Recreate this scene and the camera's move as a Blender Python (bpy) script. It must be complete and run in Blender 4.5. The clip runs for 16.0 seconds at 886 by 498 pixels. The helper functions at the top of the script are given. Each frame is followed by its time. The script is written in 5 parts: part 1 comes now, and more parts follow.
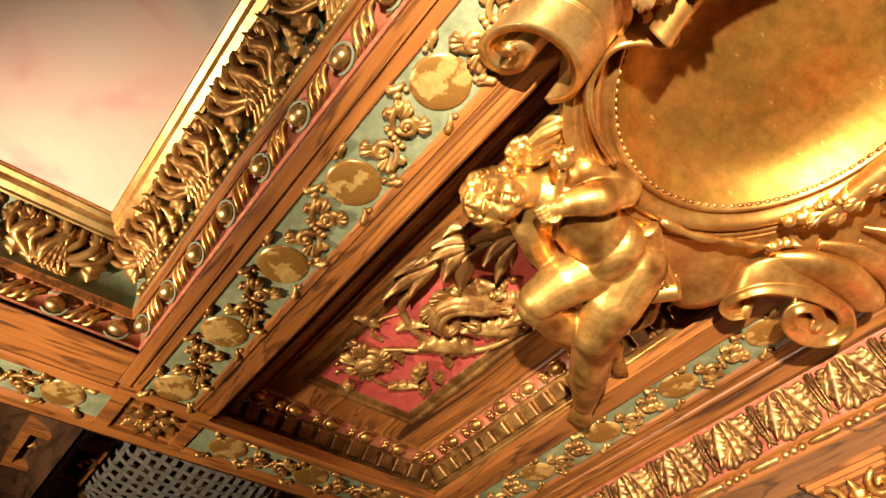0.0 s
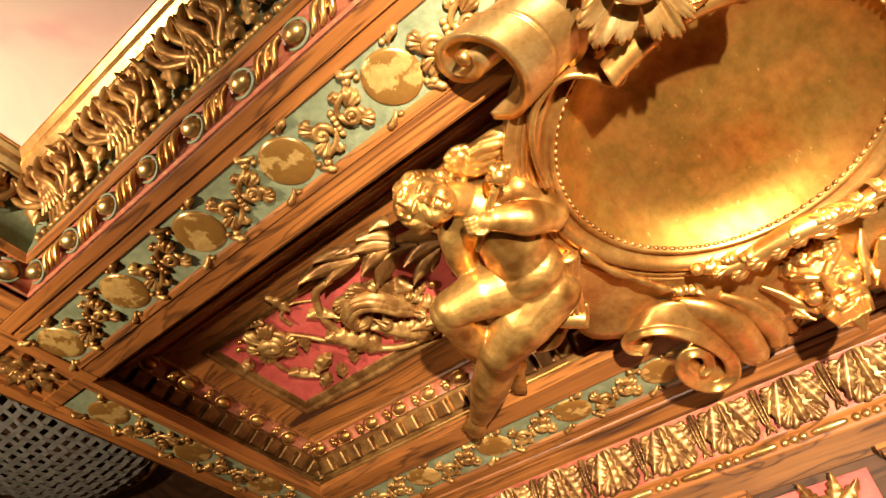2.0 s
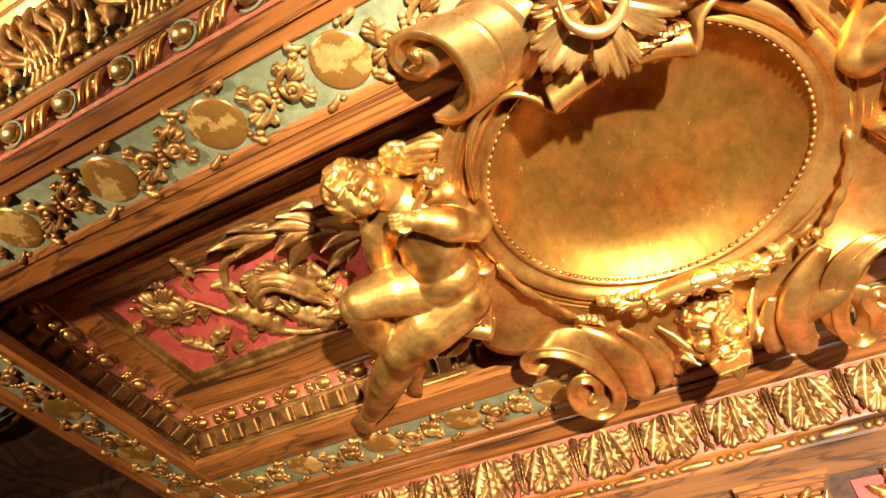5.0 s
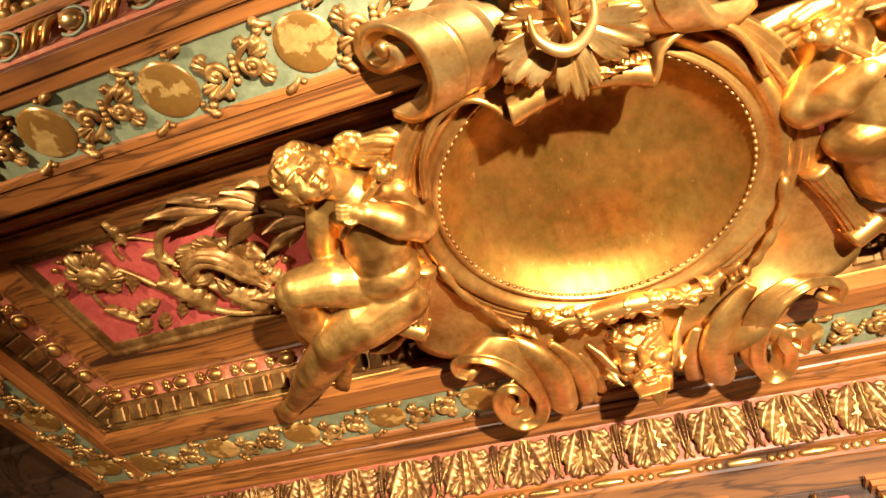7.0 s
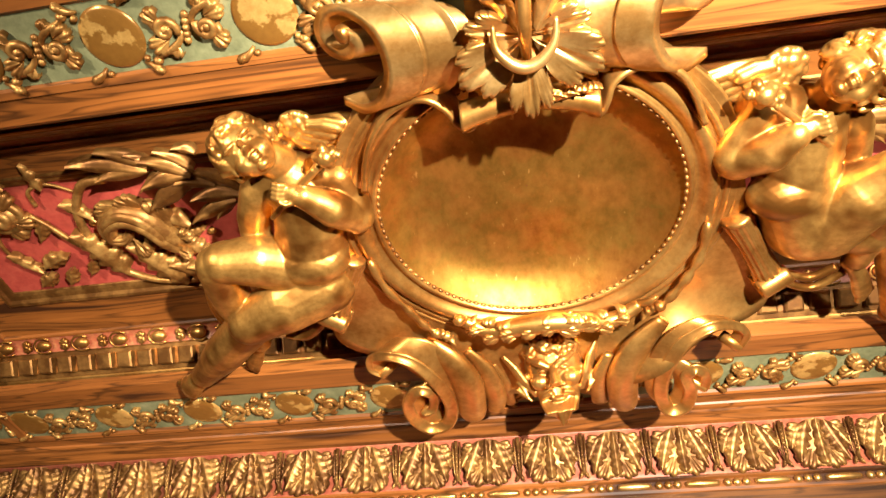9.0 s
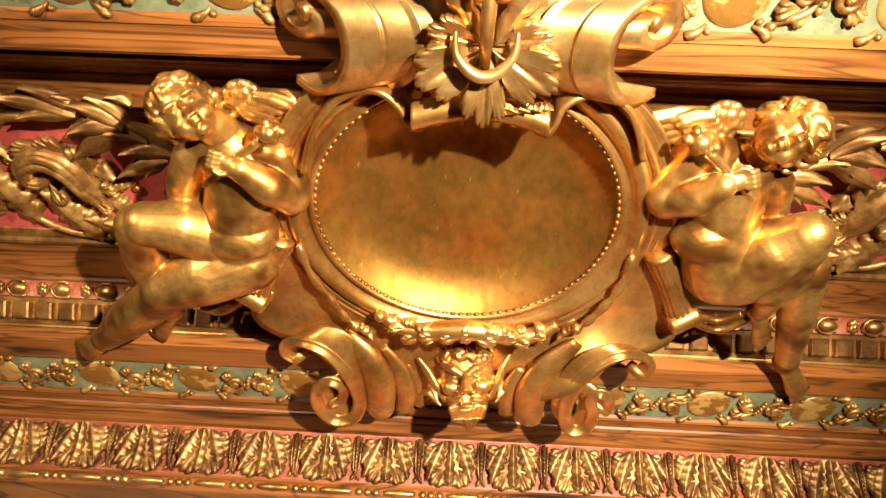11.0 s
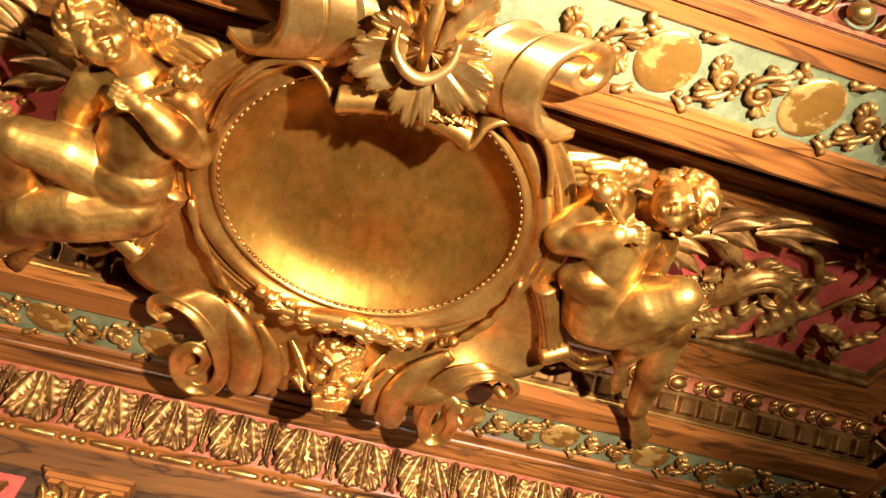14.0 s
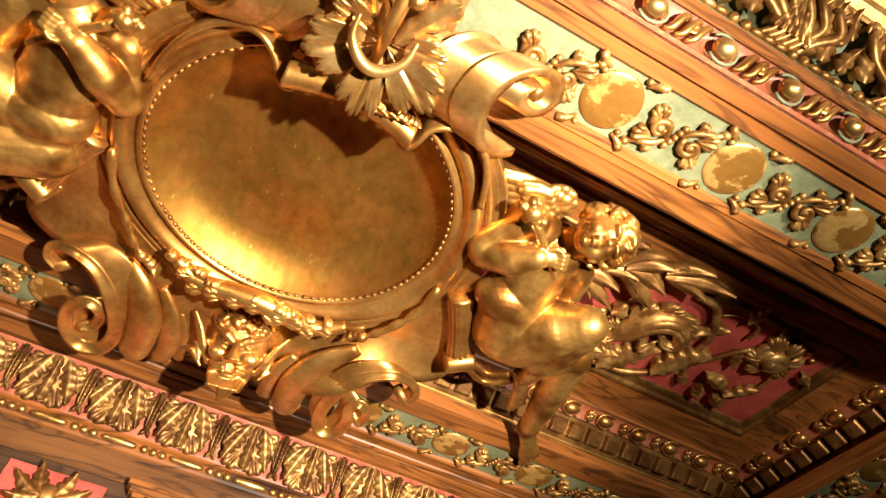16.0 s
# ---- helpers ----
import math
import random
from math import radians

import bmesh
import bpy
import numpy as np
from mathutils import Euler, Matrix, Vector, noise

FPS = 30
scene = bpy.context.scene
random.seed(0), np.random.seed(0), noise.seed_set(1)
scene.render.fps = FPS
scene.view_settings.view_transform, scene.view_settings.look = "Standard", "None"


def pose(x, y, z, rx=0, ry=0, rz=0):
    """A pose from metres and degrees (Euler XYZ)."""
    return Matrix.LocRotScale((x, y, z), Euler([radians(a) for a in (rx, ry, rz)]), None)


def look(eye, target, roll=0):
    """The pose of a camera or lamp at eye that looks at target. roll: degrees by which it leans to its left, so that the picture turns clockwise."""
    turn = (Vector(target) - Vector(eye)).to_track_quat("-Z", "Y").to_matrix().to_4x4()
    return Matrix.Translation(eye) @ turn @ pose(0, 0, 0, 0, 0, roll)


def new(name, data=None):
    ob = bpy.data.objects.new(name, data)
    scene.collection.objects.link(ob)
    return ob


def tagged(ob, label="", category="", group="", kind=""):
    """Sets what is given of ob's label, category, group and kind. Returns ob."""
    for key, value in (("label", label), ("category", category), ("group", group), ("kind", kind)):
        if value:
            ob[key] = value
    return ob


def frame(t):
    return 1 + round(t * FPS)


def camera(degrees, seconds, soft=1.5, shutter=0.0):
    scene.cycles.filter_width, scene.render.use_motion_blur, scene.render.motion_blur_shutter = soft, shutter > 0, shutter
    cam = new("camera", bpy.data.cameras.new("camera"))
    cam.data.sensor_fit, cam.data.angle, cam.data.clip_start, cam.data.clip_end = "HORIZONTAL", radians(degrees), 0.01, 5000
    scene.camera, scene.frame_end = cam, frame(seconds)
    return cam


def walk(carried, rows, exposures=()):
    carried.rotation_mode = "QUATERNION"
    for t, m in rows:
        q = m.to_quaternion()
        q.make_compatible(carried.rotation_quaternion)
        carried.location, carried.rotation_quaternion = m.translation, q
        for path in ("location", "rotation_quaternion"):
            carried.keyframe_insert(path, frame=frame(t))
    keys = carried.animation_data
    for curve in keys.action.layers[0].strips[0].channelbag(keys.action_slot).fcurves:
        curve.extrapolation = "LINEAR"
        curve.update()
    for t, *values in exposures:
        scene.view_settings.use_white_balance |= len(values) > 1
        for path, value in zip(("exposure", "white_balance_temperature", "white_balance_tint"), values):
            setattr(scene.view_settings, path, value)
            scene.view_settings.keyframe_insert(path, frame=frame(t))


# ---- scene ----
cam = camera(68.75, 16.0, soft=1.5)
PATH = [
    (0.0, pose(0, 0, 1.6, 138.21, 2.74, 50.86)),
    (0.5, pose(0, 0, 1.6, 138.12, 2.38, 48.67)),
    (1.0, pose(0, 0, 1.6, 138.00, 2.15, 45.85)),
    (1.5, pose(0, 0, 1.6, 137.90, 1.78, 42.51)),
    (2.0, pose(0, 0, 1.6, 137.79, 1.52, 39.47)),
    (2.5, pose(0, 0, 1.6, 137.69, 1.31, 37.09)),
    (3.0, pose(0, 0, 1.6, 137.62, 1.12, 35.11)),
    (3.5, pose(0, 0, 1.6, 137.57, 0.92, 32.96)),
    (4.0, pose(0, 0, 1.6, 137.52, 0.71, 31.30)),
    (6.5, pose(0, 0, 1.6, 137.43, -0.34, 21.36)),
    (7.0, pose(0, 0, 1.6, 137.42, -0.52, 19.42)),
    (7.5, pose(0, 0, 1.6, 137.44, -0.73, 17.22)),
    (8.0, pose(0, 0, 1.6, 137.45, -1.02, 14.48)),
    (8.5, pose(0, 0, 1.6, 137.50, -1.33, 11.87)),
    (9.0, pose(0, 0, 1.6, 137.54, -1.60, 9.34)),
    (11.5, pose(0, 0, 1.6, 137.96, -2.95, -3.45)),
    (12.0, pose(0, 0, 1.6, 138.10, -3.09, -5.95)),
    (12.5, pose(0, 0, 1.6, 138.22, -3.21, -8.46)),
    (13.0, pose(0, 0, 1.6, 138.36, -3.31, -10.59)),
    (13.5, pose(0, 0, 1.6, 138.53, -3.78, -13.31)),
    (14.0, pose(0, 0, 1.6, 138.71, -4.13, -16.13)),
    (14.5, pose(0, 0, 1.6, 138.91, -4.34, -18.80)),
    (15.0, pose(0, 0, 1.6, 139.15, -4.65, -21.82)),
    (15.5, pose(0, 0, 1.6, 139.36, -4.74, -24.41)),
    (16.0, pose(0, 0, 1.6, 139.67, -5.19, -27.67)),
]
walk(cam, PATH, exposures=[(0.0, 0.03), (4.0, 0.04), (9.0, -0.18), (12.5, -0.56), (16.0, -0.58)])

# ---- light: three warm spot lamps out of view, aimed up at the ceiling ----
world = bpy.data.worlds.new("room_air")
scene.world = world
world.use_nodes = True
world.node_tree.nodes["Background"].inputs[0].default_value = (1.0, 0.75, 0.5, 1)
world.node_tree.nodes["Background"].inputs[1].default_value = 0.003


def flood(name, eye, target, power, size, cone, blend, colour):
    data = bpy.data.lights.new(name, "SPOT")
    data.energy, data.shadow_soft_size = power, size
    data.spot_size, data.spot_blend = radians(cone), blend
    data.color = colour
    ob = new(name, data)
    ob.matrix_world = look(eye, target)
    return ob


flood("floodlight_key", (1.2, -1.1, 1.35), (0.0, 2.15, 3.42), 4500, 0.045, 69, 0.8, (1.0, 0.875, 0.72))
# fills added to brighten the left end and the right-hand near beam
flood("fill_west", (-2.75, -1.3, 2.0), (-2.9, 1.5, 3.7), 690, 0.06, 107, 0.75, (1.0, 0.83, 0.64))
flood("fill_east", (2.0, -1.0, 2.3), (1.7, 0.65, 3.6), 500, 0.05, 102, 0.8, (1.0, 0.90, 0.76))


# ---- materials ----
def nodes_of(name):
    m = bpy.data.materials.new(name)
    m.use_nodes = True
    nt = m.node_tree
    return m, nt, nt.nodes["Principled BSDF"]


def add(nt, kind, **values):
    n = nt.nodes.new(kind)
    for key, value in values.items():
        n.inputs[key].default_value = value
    return n


def noise_of(nt, scale, detail=4.0, rough=0.55, stretch=(1, 1, 1), dist=0.0):
    mp = add(nt, "ShaderNodeMapping")
    mp.inputs["Scale"].default_value = stretch
    geo = add(nt, "ShaderNodeNewGeometry")
    nt.links.new(geo.outputs["Position"], mp.inputs["Vector"])
    n = add(nt, "ShaderNodeTexNoise", Scale=scale, Detail=detail, Roughness=rough, Distortion=dist)
    nt.links.new(mp.outputs["Vector"], n.inputs["Vector"])
    return n.outputs["Fac"]


def ramp(nt, fac, stops):
    r = add(nt, "ShaderNodeValToRGB")
    e = r.color_ramp.elements
    while len(e) < len(stops):
        e.new(0.5)
    for k, (p, c) in enumerate(stops):
        e[k].position, e[k].color = p, (*c, 1)
    nt.links.new(fac, r.inputs["Fac"])
    return r.outputs["Color"]


def mix(nt, fac, a, b, blend="MIX"):
    m = nt.nodes.new("ShaderNodeMix")
    m.data_type, m.blend_type = "RGBA", blend
    if isinstance(fac, float):
        m.inputs[0].default_value = fac
    else:
        nt.links.new(fac, m.inputs[0])
    nt.links.new(a, m.inputs[6])
    nt.links.new(b, m.inputs[7])
    return m.outputs[2]


def relief(nt, bsdf, fac, strength, distance=0.004):
    b = add(nt, "ShaderNodeBump", Strength=strength, Distance=distance)
    nt.links.new(fac, b.inputs["Height"])
    nt.links.new(b.outputs["Normal"], bsdf.inputs["Normal"])


def spread(nt, fac, low, high):
    r = add(nt, "ShaderNodeMapRange")
    r.inputs["To Min"].default_value, r.inputs["To Max"].default_value = low, high
    nt.links.new(fac, r.inputs["Value"])
    return r.outputs["Result"]


def gilt(name, dark, mid, bright, metal=0.85, rough=(0.28, 0.5), patch=7.0, edge=0.08, detail=5, cover=0.52):
    """Old gold leaf over brown size: brighter leaf in patches, rubbed and scratched."""
    m, nt, b = nodes_of(name)
    big = noise_of(nt, patch, detail, 0.6)
    fine = noise_of(nt, 38, 4, 0.6)
    body = ramp(nt, fine, [(0.18, dark), (0.85, mid)])
    leaf = ramp(nt, big, [(cover - edge, (0, 0, 0)), (cover + edge, (1, 1, 1))])
    top = ramp(nt, fine, [(0.0, mid), (0.62, bright)])
    nt.links.new(mix(nt, leaf, body, top), b.inputs["Base Color"])
    b.inputs["Metallic"].default_value = metal
    nt.links.new(spread(nt, fine, rough[1], rough[0]), b.inputs["Roughness"])
    relief(nt, b, noise_of(nt, 55, 4, 0.55), 0.16, 0.003)
    return m


GOLD = gilt("old_gilding", (0.24, 0.096, 0.019), (0.45, 0.205, 0.046), (0.70, 0.40, 0.115), metal=0.88, rough=(0.30, 0.42), patch=3.5, edge=0.14)
GOLD_BRIGHT = gilt("bright_gilding", (0.28, 0.13, 0.03), (0.50, 0.27, 0.075), (0.76, 0.49, 0.18), metal=0.88, rough=(0.28, 0.40), patch=5, edge=0.12)
GOLD_FRIEZE = gilt("frieze_gilding", (0.16, 0.065, 0.014), (0.30, 0.14, 0.034), (0.52, 0.29, 0.085), metal=0.7, rough=(0.32, 0.5), patch=10)
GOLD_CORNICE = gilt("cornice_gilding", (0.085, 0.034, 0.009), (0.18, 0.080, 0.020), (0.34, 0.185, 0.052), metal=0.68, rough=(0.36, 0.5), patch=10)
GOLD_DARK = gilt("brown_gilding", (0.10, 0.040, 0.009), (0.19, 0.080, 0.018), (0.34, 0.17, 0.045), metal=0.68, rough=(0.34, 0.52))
SKIN = gilt("statue_gilding", (0.17, 0.066, 0.012), (0.24, 0.098, 0.018), (0.58, 0.32, 0.082), metal=0.86, rough=(0.33, 0.41), patch=5.5, edge=0.09, detail=2.0, cover=0.47)
GOLD_LEAF = gilt("carved_leaf_gilding", (0.15, 0.06, 0.013), (0.31, 0.145, 0.034), (0.54, 0.31, 0.09), metal=0.65, rough=(0.36, 0.52), patch=9)
BRONZE = gilt("medallion_bronze", (0.21, 0.095, 0.018), (0.29, 0.14, 0.028), (0.56, 0.34, 0.10), metal=0.45, rough=(0.24, 0.38), patch=8, edge=0.02)


def field_metal():
    m, nt, b = nodes_of("tarnished_gold_field")
    big = noise_of(nt, 3.2, 6, 0.62)
    streak = noise_of(nt, 16, 5, 0.65, (1.2, 0.75, 1))
    base = mix(nt, 0.45, ramp(nt, big, [(0.34, (0.26, 0.075, 0.012)), (0.44, (0.34, 0.13, 0.02)), (0.52, (0.26, 0.14, 0.02)), (0.64, (0.46, 0.19, 0.035))]),
               ramp(nt, streak, [(0.35, (0.17, 0.085, 0.016)), (0.65, (0.46, 0.24, 0.055))]))
    green = ramp(nt, noise_of(nt, 9, 6, 0.7), [(0.62, (0, 0, 0)), (0.76, (0.7, 0.7, 0.7))])
    tint = add(nt, "ShaderNodeRGB")
    tint.outputs[0].default_value = (0.16, 0.20, 0.03, 1)
    col = mix(nt, green, base, tint.outputs[0])
    chip = ramp(nt, noise_of(nt, 26, 3, 0.5, (1.5, 0.6, 1)), [(0.68, (0, 0, 0)), (0.75, (0.7, 0.7, 0.7))])
    bright = add(nt, "ShaderNodeRGB")
    bright.outputs[0].default_value = (0.72, 0.42, 0.12, 1)
    nt.links.new(mix(nt, chip, col, bright.outputs[0]), b.inputs["Base Color"])
    b.inputs["Metallic"].default_value = 0.93
    nt.links.new(spread(nt, streak, 0.54, 0.42), b.inputs["Roughness"])
    relief(nt, b, streak, 0.25, 0.004)
    return m


FIELD = field_metal()


def timber(name, stretch, dark=(0.045, 0.016, 0.005), light=(0.275, 0.10, 0.021)):
    m, nt, b = nodes_of(name)
    grain = noise_of(nt, 4.2, 3, 0.5, stretch, 1.3)
    fine = noise_of(nt, 34, 3, 0.55, tuple(0.35 * c if c < 1 else c for c in stretch))
    large = noise_of(nt, 1.7, 3, 0.5)
    vein = ramp(nt, grain, [(0.30, dark), (0.40, tuple(0.8 * c for c in light)), (0.455, tuple(0.9 * c for c in light)), (0.48, tuple(0.32 * c for c in light)), (0.51, light), (0.62, tuple(1.15 * c for c in light)), (0.65, tuple(0.5 * c for c in light)), (0.70, tuple(1.2 * c for c in light))])
    pore = ramp(nt, fine, [(0.3, (0.72, 0.68, 0.62)), (0.6, (1, 1, 1))])
    tone = ramp(nt, large, [(0.3, (0.72, 0.66, 0.6)), (0.7, (1.08, 1.03, 1.0))])
    nt.links.new(mix(nt, 1.0, mix(nt, 1.0, vein, pore, "MULTIPLY"), tone, "MULTIPLY"), b.inputs["Base Color"])
    nt.links.new(spread(nt, fine, 0.5, 0.36), b.inputs["Roughness"])
    relief(nt, b, fine, 0.25, 0.002)
    return m


WOOD_X = timber("walnut_lengthwise", (0.16, 1.5, 1.5))
WOOD_Y = timber("walnut_crosswise", (1.5, 0.16, 1.5))
WOOD_FRIEZE = timber("brown_frieze_wood", (0.16, 1.5, 1.5), (0.03, 0.012, 0.004), (0.14, 0.058, 0.016))
# near-black walnut; also stands in for shade in the bays and wall recess
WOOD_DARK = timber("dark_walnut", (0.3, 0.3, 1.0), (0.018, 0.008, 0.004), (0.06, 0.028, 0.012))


def paint(name, a, b_, c, scale=9, rough=0.55):
    m, nt, b = nodes_of(name)
    big = noise_of(nt, scale, 6, 0.65)
    fine = noise_of(nt, 45, 4, 0.6)
    col = mix(nt, 0.35, ramp(nt, big, [(0.32, a), (0.5, b_), (0.68, c)]), ramp(nt, fine, [(0.3, a), (0.7, c)]))
    nt.links.new(col, b.inputs["Base Color"])
    b.inputs["Roughness"].default_value = rough
    relief(nt, b, fine, 0.3, 0.003)
    return m


GREEN = paint("sage_green_paint", (0.095, 0.105, 0.05), (0.14, 0.155, 0.075), (0.23, 0.235, 0.125))
RED = paint("dull_red_paint", (0.24, 0.030, 0.022), (0.36, 0.050, 0.036), (0.44, 0.085, 0.055))
SALMON = paint("salmon_red_paint", (0.26, 0.045, 0.026), (0.36, 0.085, 0.045), (0.44, 0.18, 0.08), 14)
EGGBED = paint("red_brown_gilded_bed", (0.34, 0.085, 0.04), (0.26, 0.05, 0.028), (0.40, 0.20, 0.08), 26, 0.4)
PLASTER = paint("brown_plaster", (0.03, 0.02, 0.014), (0.04, 0.027, 0.018), (0.05, 0.034, 0.022), 3, 0.8)
GREY_METAL = paint("grey_painted_lattice", (0.08, 0.07, 0.052), (0.11, 0.097, 0.073), (0.14, 0.123, 0.095), 12, 0.5)


def sky_canvas():
    m, nt, b = nodes_of("painted_cloud_canvas")
    n = noise_of(nt, 1.9, 3.5, 0.5, (1, 0.8, 1), 0.5)
    col = ramp(nt, n, [(0.25, (0.42, 0.33, 0.27)), (0.42, (0.58, 0.43, 0.31)), (0.52, (0.62, 0.39, 0.29)), (0.60, (0.58, 0.27, 0.22)), (0.72, (0.62, 0.45, 0.25))])
    nt.links.new(col, b.inputs["Base Color"])
    b.inputs["Roughness"].default_value = 0.6
    relief(nt, b, noise_of(nt, 120, 3, 0.6), 0.15, 0.002)
    return m


CANVAS = sky_canvas()


# ---- mesh helpers ----
XC = 0.03           # middle of the ceiling bay
S = 3.6             # underside of the beams
V = Vector


class Mesh:
    def __init__(self):
        self.v, self.f = [], []

    def put(self, verts, faces, m=None):
        n = len(self.v)
        self.v += [tuple(m @ V(p)) if m is not None else tuple(p) for p in verts]
        self.f += [tuple(n + k for k in face) for face in faces]

    def grid(self, rows, closed_u=False, closed_v=False, m=None):
        a, b = len(rows), len(rows[0])
        verts = [p for row in rows for p in row]
        faces = []
        for i in range(a if closed_u else a - 1):
            for j in range(b if closed_v else b - 1):
                i2, j2 = (i + 1) % a, (j + 1) % b
                faces.append((i * b + j, i * b + j2, i2 * b + j2, i2 * b + j))
        self.put(verts, faces, m)

    def prism(self, outline, lift, m=None):
        """A solid from a flat outline (points) pushed along the vector lift."""
        n, lift = len(outline), V(lift)
        verts = [V(p) for p in outline] + [V(p) + lift for p in outline]
        faces = [tuple(range(n)), tuple(range(2 * n - 1, n - 1, -1))]
        faces += [(k, k + n, (k + 1) % n + n, (k + 1) % n) for k in range(n)]
        self.put(verts, faces, m)

    def ball(self, c, r, m=None, rings=6, seg=10):
        r = (r, r, r) if isinstance(r, (int, float)) else r
        rows = []
        for i in range(rings + 1):
            a = math.pi * i / rings
            s = max(math.sin(a), 0.02)
            rows.append([(c[0] + r[0] * s * math.cos(2 * math.pi * j / seg), c[1] + r[1] * s * math.sin(2 * math.pi * j / seg), c[2] + r[2] * math.cos(a)) for j in range(seg)])
        self.grid(rows, closed_v=True, m=m)

    def tube(self, pts, radii, n=8, m=None, flat=1.0):
        """A round (or flattened) rod through the points, closed at both ends."""
        pts = [V(p) for p in pts]
        if isinstance(radii, (int, float)):
            radii = [radii] * len(pts)
        rows, side = [], None
        for k, p in enumerate(pts):
            d = (pts[min(k + 1, len(pts) - 1)] - pts[max(k - 1, 0)]).normalized()
            if side is None:
                side = d.cross(V((0, 0, 1)))
                if side.length < 0.1:
                    side = d.cross(V((0, 1, 0)))
            side = (side - d * side.dot(d)).normalized()
            up = side.cross(d)
            rows.append([p + radii[k] * (math.cos(2 * math.pi * j / n) * side + flat * math.sin(2 * math.pi * j / n) * up) for j in range(n)])
        rows.insert(0, [pts[0]] * n)
        rows.append([pts[-1]] * n)
        self.grid(rows, closed_v=True, m=m)

    def leaf(self, m, length, width, lobes=5, depth=0.02, curl=0.0, bend=0.0, sharp=0.45, cols=8, blunt=False):
        """A carved acanthus leaf lying along local x, its face towards local z, with lobed rim, midrib and flutes."""
        rows, ns = [], lobes * 5 + 1
        for i in range(ns):
            s = i / (ns - 1)
            env = max(math.sin(math.pi * min(1, 0.06 + 0.94 * s) ** 0.75), 0.03) ** 0.75
            if blunt:
                env = (0.30 + 0.70 * s ** 0.8) * (1 - s ** 7) ** 0.5 + 0.02
            ph = (s * lobes) % 1.0
            cut = 1 - sharp * (abs(2 * ph - 1) ** 2.2)
            row = []
            for j in range(-cols // 2, cols // 2 + 1):
                t = 2 * j / cols
                w = 0.5 * width * env * (1 - (1 - cut) * abs(t) ** 2)
                flute = math.cos(2 * math.pi * (s * lobes - 0.5) - 1.2 * abs(t))
                z = depth * (1.0 - 0.55 * t * t + 0.18 * flute * abs(t) + 0.24 * max(0, 1 - 5 * abs(t))) + curl * s ** 3
                x = length * (s + 0.10 * abs(t) * env * (1 - s))
                row.append((x, w * t + bend * length * s * s, z))
            row = [(row[0][0], row[0][1], row[0][2] - 0.9 * depth)] + row + [(row[-1][0], row[-1][1], row[-1][2] - 0.9 * depth)]
            rows.append(row)
        self.grid(rows, m=m)

    def fan(self, m, reach, spread_deg, lobes=4, depth=0.02, curl=0.0, scallop=0.22, ridge=0.6):
        """A shell-like leaf clump: ribs run out from the root to a scalloped, curled rim."""
        rows, half = [], radians(spread_deg) / 2
        cols = lobes * 6
        for i in range(8):
            s = i / 7
            row = []
            for j in range(cols + 1):
                u = 2 * j / cols - 1
                wave = abs(math.sin(math.pi * lobes * (u + 1) / 2))
                r = reach * (1 - 0.16 * u * u) * (1 - scallop * (1 - wave ** 0.6) * s * s)
                a = half * u
                z = depth * (0.55 + ridge * wave * s ** 0.5 + 0.35 * math.sin(math.pi * s)) + curl * s ** 2 - depth * 0.5 * s ** 4
                row.append((r * s * math.cos(a), r * s * math.sin(a), z))
            rows.append(row)
        rows.append([(p[0] * 0.97, p[1] * 0.97, p[2] - 0.9 * depth) for p in rows[-1]])
        rows.append([(p[0] * 0.8, p[1] * 0.8, p[2] - 0.5 * depth) for p in rows[-1]])
        self.grid(rows, m=m)

    def lobe(self, m, reach, spread_deg, teeth=5, depth=0.02, curl=0.0, notch=0.16, sub=0):
        """A broad, softly cupped leaf lobe with a grooved middle and a frilled, rolled rim."""
        rows, half = [], radians(spread_deg) / 2
        cols = teeth * 6
        for i in range(10):
            s = i / 9
            row = []
            for j in range(cols + 1):
                u = 2 * j / cols - 1
                wave = abs(math.sin(math.pi * teeth * (u + 1) / 2))
                r = reach * (1 - 0.30 * abs(u) ** 2.2) * (1 - notch * (1 - wave ** 0.5) * s ** 3)
                if sub:
                    big = abs(math.sin(math.pi * sub * (u + 1) / 2))
                    r *= 1 - 0.26 * (1 - big ** 0.45) * s * s
                    wave = 0.35 * wave + 1.5 * big ** 0.7
                z = depth * (0.3 + 0.55 * s ** 0.6 - 0.38 * math.exp(-(u / 0.14) ** 2) * (1 - 0.6 * s) + 0.17 * wave * s * s - 0.22 * abs(u) ** 2) + curl * s ** 2 - 0.55 * depth * s ** 7
                row.append((r * s * math.cos(half * u), r * s * math.sin(half * u), z))
            rows.append(row)
        rows.append([(p[0] * 0.985, p[1] * 0.985, p[2] - 0.8 * depth) for p in rows[-1]])
        rows.append([(p[0] * 0.7, p[1] * 0.7, p[2] - 0.6 * depth) for p in rows[-1]])
        self.grid(rows, m=m)

    def mesh(self, name, material, smooth=True, weld=False):
        me = bpy.data.meshes.new(name)
        me.from_pydata(self.v, [], self.f)
        bm = bmesh.new()
        bm.from_mesh(me)
        if weld:
            bmesh.ops.remove_doubles(bm, verts=bm.verts, dist=1e-5)
        bmesh.ops.recalc_face_normals(bm, faces=bm.faces)
        bm.to_mesh(me)
        bm.free()
        me.materials.append(material)
        if smooth:
            me.polygons.foreach_set("use_smooth", [True] * len(me.polygons))
        return me

    def done(self, name, material, parent=None, label="", smooth=True, weld=False):
        ob = new(name, self.mesh(name, material, smooth, weld))
        ob.parent = parent
        if label:
            ob["label"] = label
        return ob


